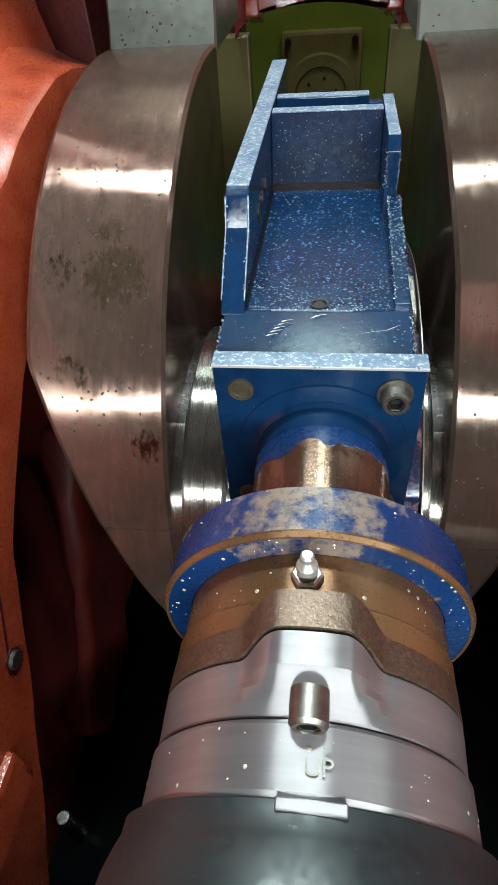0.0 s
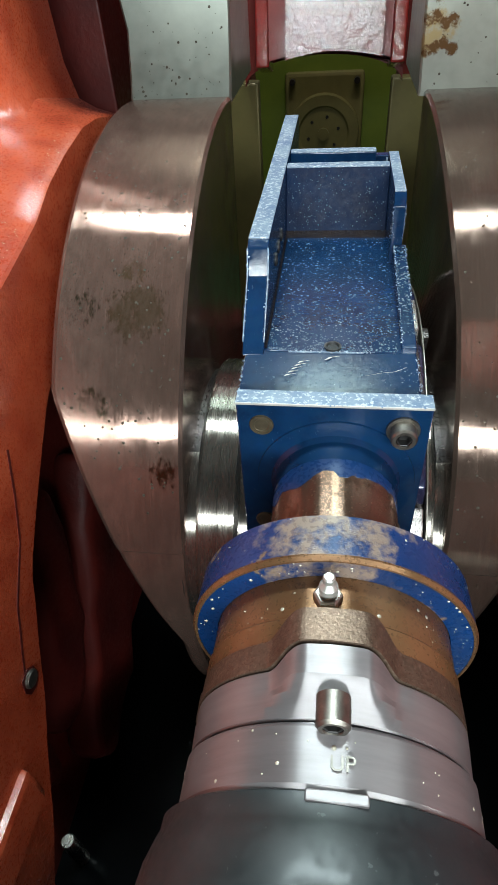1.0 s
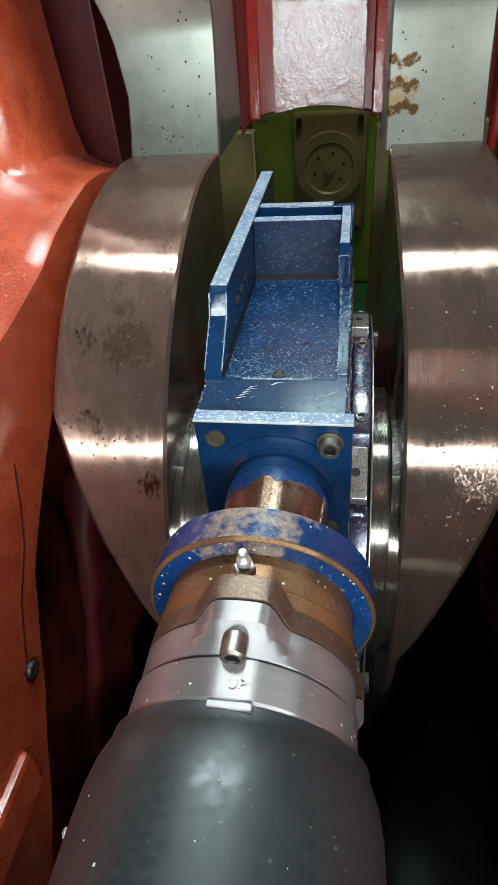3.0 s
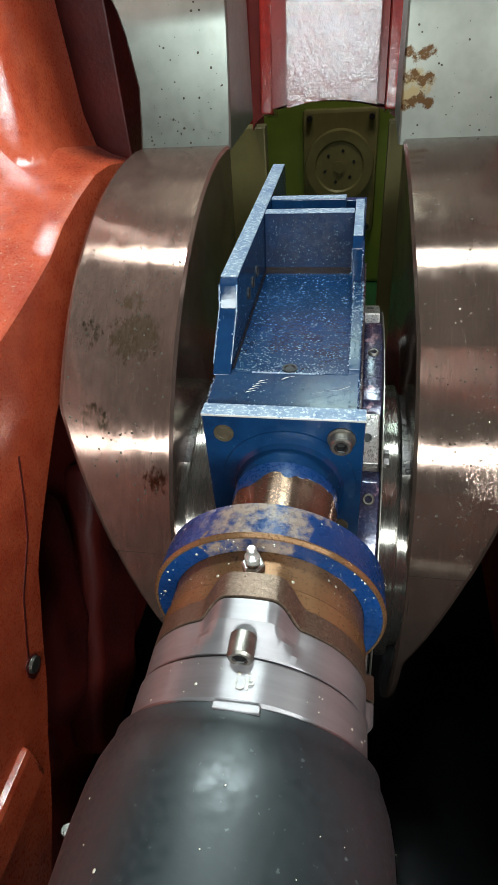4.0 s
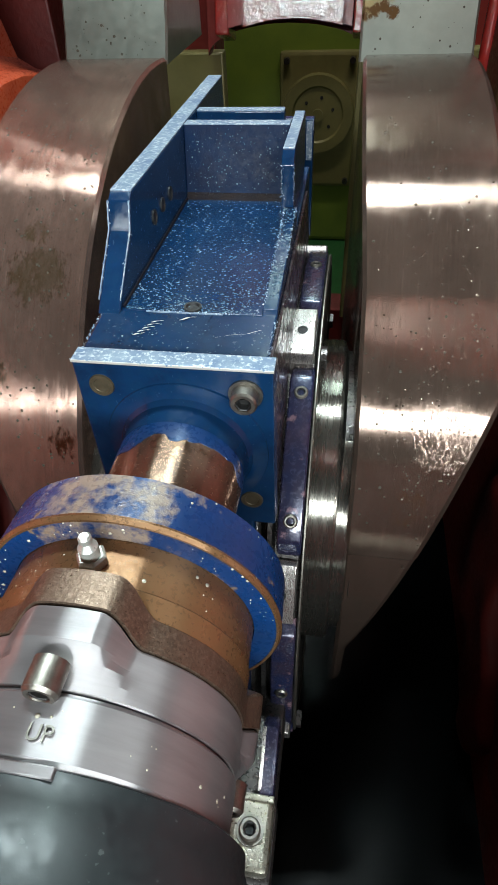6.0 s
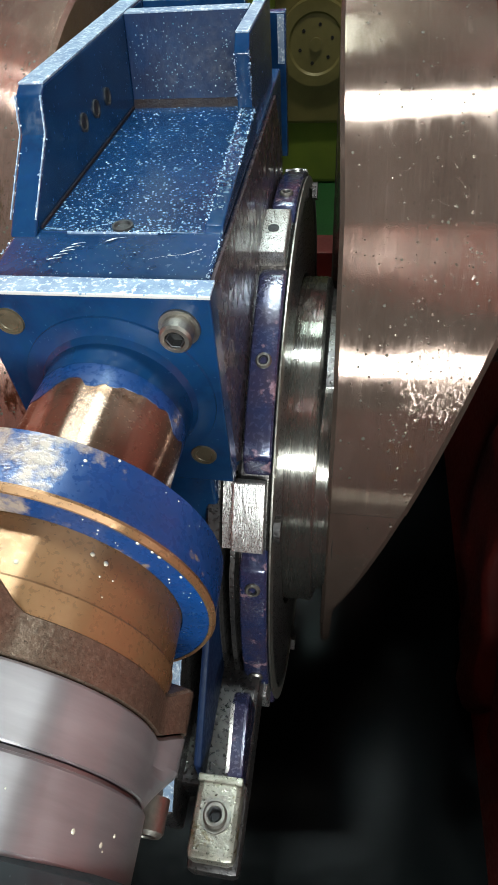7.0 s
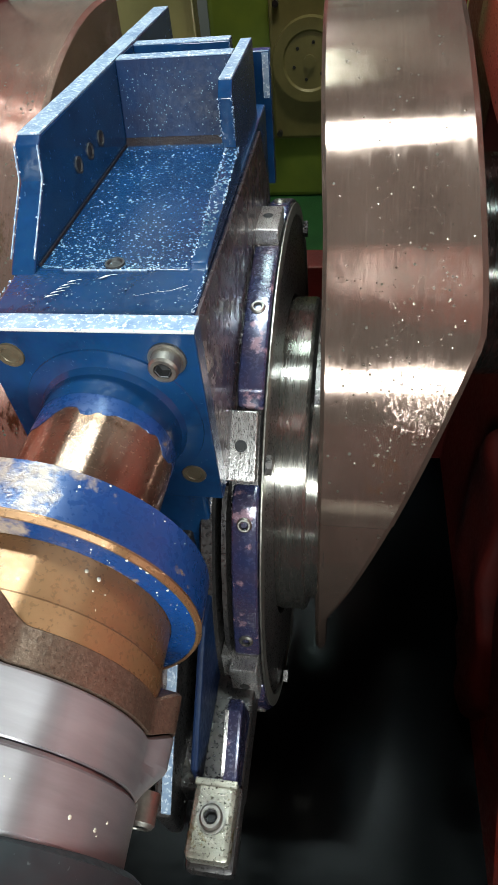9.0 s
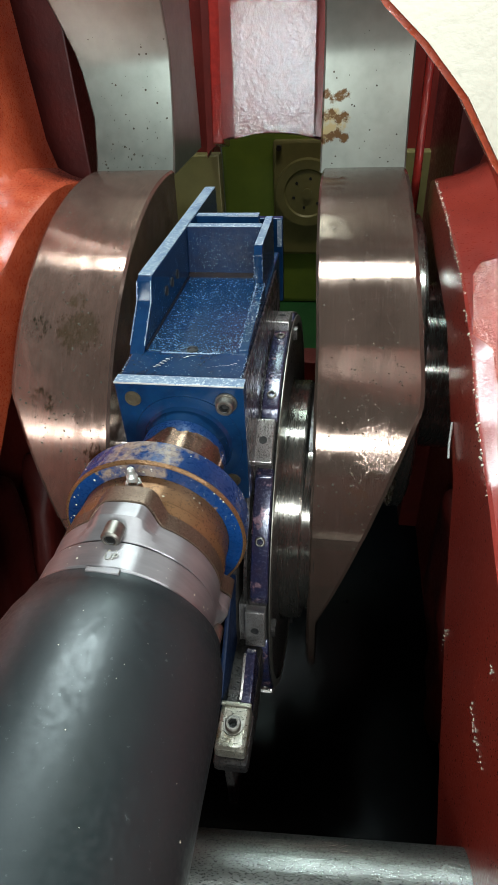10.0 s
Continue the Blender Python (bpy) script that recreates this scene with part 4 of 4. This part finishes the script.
def edge_flecks():
    """Bare flecks where the blue paint has worn off the edges."""
    rnd = random.Random(23)
    up = Vector((0, 0, 1))
    edges = [((-0.0655, 0.2855, 1.2690), (0.0660, 0.2855, 1.2690), 70), ((0.0600, 0.303, 1.2640), (0.0600, 0.350, 1.2662), 45),
             ((-0.0660, 0.303, 1.2640), (-0.0660, 0.346, 1.2660), 40), ((0.0503, 0.357, 1.2697), (0.0503, 0.42, 1.2767), 40), ((0.0503, 0.42, 1.2767), (0.0503, 0.500, 1.2850), 60),
             ((0.0600, 0.42, 1.2766), (0.0600, 0.500, 1.2850), 60), ((-0.0530, 0.356, 1.2735), (-0.0530, 0.397, 1.3055), 45), ((-0.0688, 0.356, 1.2735), (-0.0688, 0.397, 1.3055), 45),
             ((-0.0530, 0.397, 1.3055), (-0.0530, 0.405, 1.325), 25), ((-0.0688, 0.397, 1.3055), (-0.0688, 0.405, 1.325), 25), ((-0.034, 0.3516, 1.2672), (0.030, 0.3516, 1.2672), 60),
             ((0.0476, 0.5025, 1.288), (0.0476, 0.5025, 1.319), 60), ((0.0570, 0.5025, 1.288), (0.0570, 0.5025, 1.319), 60)]
    flecks = []
    for p, q, n in edges:
        p, q = Vector(p), Vector(q)
        for _ in range(n * 2):
            at = p.lerp(q, rnd.random()) + Vector((rnd.gauss(0, 0.0006), rnd.gauss(0, 0.0006), 0))
            flecks.append((at, (up + Vector((rnd.gauss(0, 0.3), -0.5 + rnd.gauss(0, 0.3), 0))).normalized(), 0.00015 + 0.0007 * rnd.random() ** 4, 0.0001))
    drops("paint_flecks", "bare pale flecks along the worn blue edges", flecks, M_CHALK)


edge_flecks()


def pits():
    """Dark rust pits on the necks and round the stain of the rusty web."""
    rnd = random.Random(31)
    marks = []
    prof = [(1.312, 0.928), (1.345, 0.945), (1.40, 0.965), (1.47, 0.982), (1.50, 0.985), (1.57, 0.965)]
    n = Vector((0, -1, 0.35)).normalized()
    for x0, x1, count in ((-0.305, -0.166, 85), (0.112, 0.246, 38)):
        for _ in range(count):
            z = 1.322 + 0.20 * rnd.random() ** 1.6
            marks.append((Vector((rnd.uniform(x0, x1), lerp(prof, z) - 0.0002, z)), n, 0.0005 + 0.0017 * rnd.random() ** 3, 0.0003))
    for _ in range(190):
        a = radians(rnd.choice((rnd.gauss(59, 4), rnd.gauss(48, 7), rnd.uniform(36, 74))))
        x = rnd.choice((rnd.gauss(-0.215, 0.028), rnd.uniform(-0.30, -0.166)))
        if -0.303 < x < -0.165:
            out = Vector((0, -math.cos(a), math.sin(a)))
            marks.append((Vector((x, WY, WZ)) + out * (WR - 0.0001), out, 0.0004 + 0.0016 * rnd.random() ** 3, 0.0002))
    # finer pits and grime scattered over both webs
    for _ in range(620):
        a = radians(rnd.choice((rnd.gauss(64, 5), rnd.gauss(33, 6), rnd.uniform(22, 80))))
        x = rnd.choice((rnd.uniform(-0.30, -0.166), rnd.uniform(-0.30, -0.166), rnd.uniform(0.13, 0.25)))
        if abs(x) < 0.30 - max(0, 1.132 - (WZ + WR * math.sin(a))) * 0.6 - (0.06 if x > 0 else 0.0):
            out = Vector((0, -math.cos(a), math.sin(a)))
            marks.append((Vector((x, WY, WZ)) + out * (WR - 0.0001), out, 0.0004 + 0.0016 * rnd.random() ** 3, 0.0002))
    drops("rust_pits", "small dark rust pits in the bare steel", marks, M_PIT)


pits()


def ridge_chips():
    rnd = random.Random(11)
    chips = []
    # pale domes paint in the castings' highlight dots and glints, with some grit
    for _ in range(260):
        y = rnd.uniform(0.25, 0.93)
        n = Vector((-0.6, -0.2, 0.8)).normalized()
        chips.append((Vector((0.306 + rnd.gauss(0, 0.0012), y + 0.002, lerp(RIDGE_R, y) - 0.0015 + rnd.gauss(0, 0.0010))), n, 0.0005 + 0.0013 * rnd.random() ** 2, 0.0005))
    for _ in range(160):
        y = 0.45 + 0.40 * rnd.random()
        n = Vector((0.3, -0.4, 0.85)).normalized()
        x = -0.340 - 0.09 * rnd.random()
        chips.append((Vector((x, y, lerp(RIDGE_L, y) + 0.001)), n, 0.0004 + 0.0012 * rnd.random() ** 3, 0.0008))
    for _ in range(900):
        y = 0.40 + 0.36 * rnd.random()
        u = 0.006 + 0.085 * rnd.random()
        chips.append((Vector((-0.335 - u, y, lerp(RIDGE_L, y) + 0.0045 + 0.004 * u / 0.08)), Vector((0.1, -0.3, 0.95)).normalized(), 0.0002 + 0.0009 * rnd.random() ** 4, 0.0004))
    for cy, cz, sy, sz, count in ((0.118, 0.996, 0.016, 0.004, 36), (0.271, 0.925, 0.004, 0.012, 12), (0.124, 1.083, 0.006, 0.004, 10)):
        for _ in range(count):
            chips.append((Vector((0.3045, rnd.gauss(cy, sy), rnd.gauss(cz, sz))), Vector((-1, -0.1, 0.1)).normalized(), 0.0005 + 0.0014 * rnd.random() ** 3, 0.0008))
    drops("paint_chips", "tiny pale painted glints and grit along the red castings", chips, M_CHIP)


ridge_chips()


def door_face():
    f = thing("door_frame", "cream bare machined sealing face of the crankcase opening with red inner edge", "engine frame")
    curve = [(0.13, 1.640), (0.150, 1.590), (0.170, 1.564), (0.189, 1.548), (0.211, 1.525), (0.230, 1.497), (0.262, 1.455), (0.32, 1.42), (0.45, 1.40)]
    outer = [(0.13, 1.95), (0.45, 1.95)]
    loop = curve[::-1] + outer
    for name, y0, y1, mat_, grow in (("sealing_face", 0.15, 0.158, M_CREAM, 0.0), ("inner_edge", 0.158, 0.176, M_RED, 0.002)):
        bm = bmesh.new()
        pts = [(x - grow, z - grow) if i < len(curve) else (x, z) for i, (x, z) in enumerate(loop)]
        a = [bm.verts.new((x, y0, z)) for x, z in pts]
        b_ = [bm.verts.new((x, y1, z)) for x, z in pts]
        bm.faces.new(a), bm.faces.new(b_[::-1])
        for i in range(len(pts)):
            j = (i + 1) % len(pts)
            bm.faces.new((a[i], a[j], b_[j], b_[i]))
        part(name, bm, mat_, f)
    part("oil_pipe", lathe([(0.008, 1.15), (0.008, 2.2)], Matrix.Translation((0.282, 1.03, 0)), 24), M_REDWET, right_housing)


door_face()


# ---- motion ----
def motions():
    rows = []
    for i in range(21):
        t = i * 0.5
        rows.append((t, pose(0, RING_Y, RING_Z, -OMEGA * (t - 8.0), 0, 0)))
    walk(ring, rows)


motions()
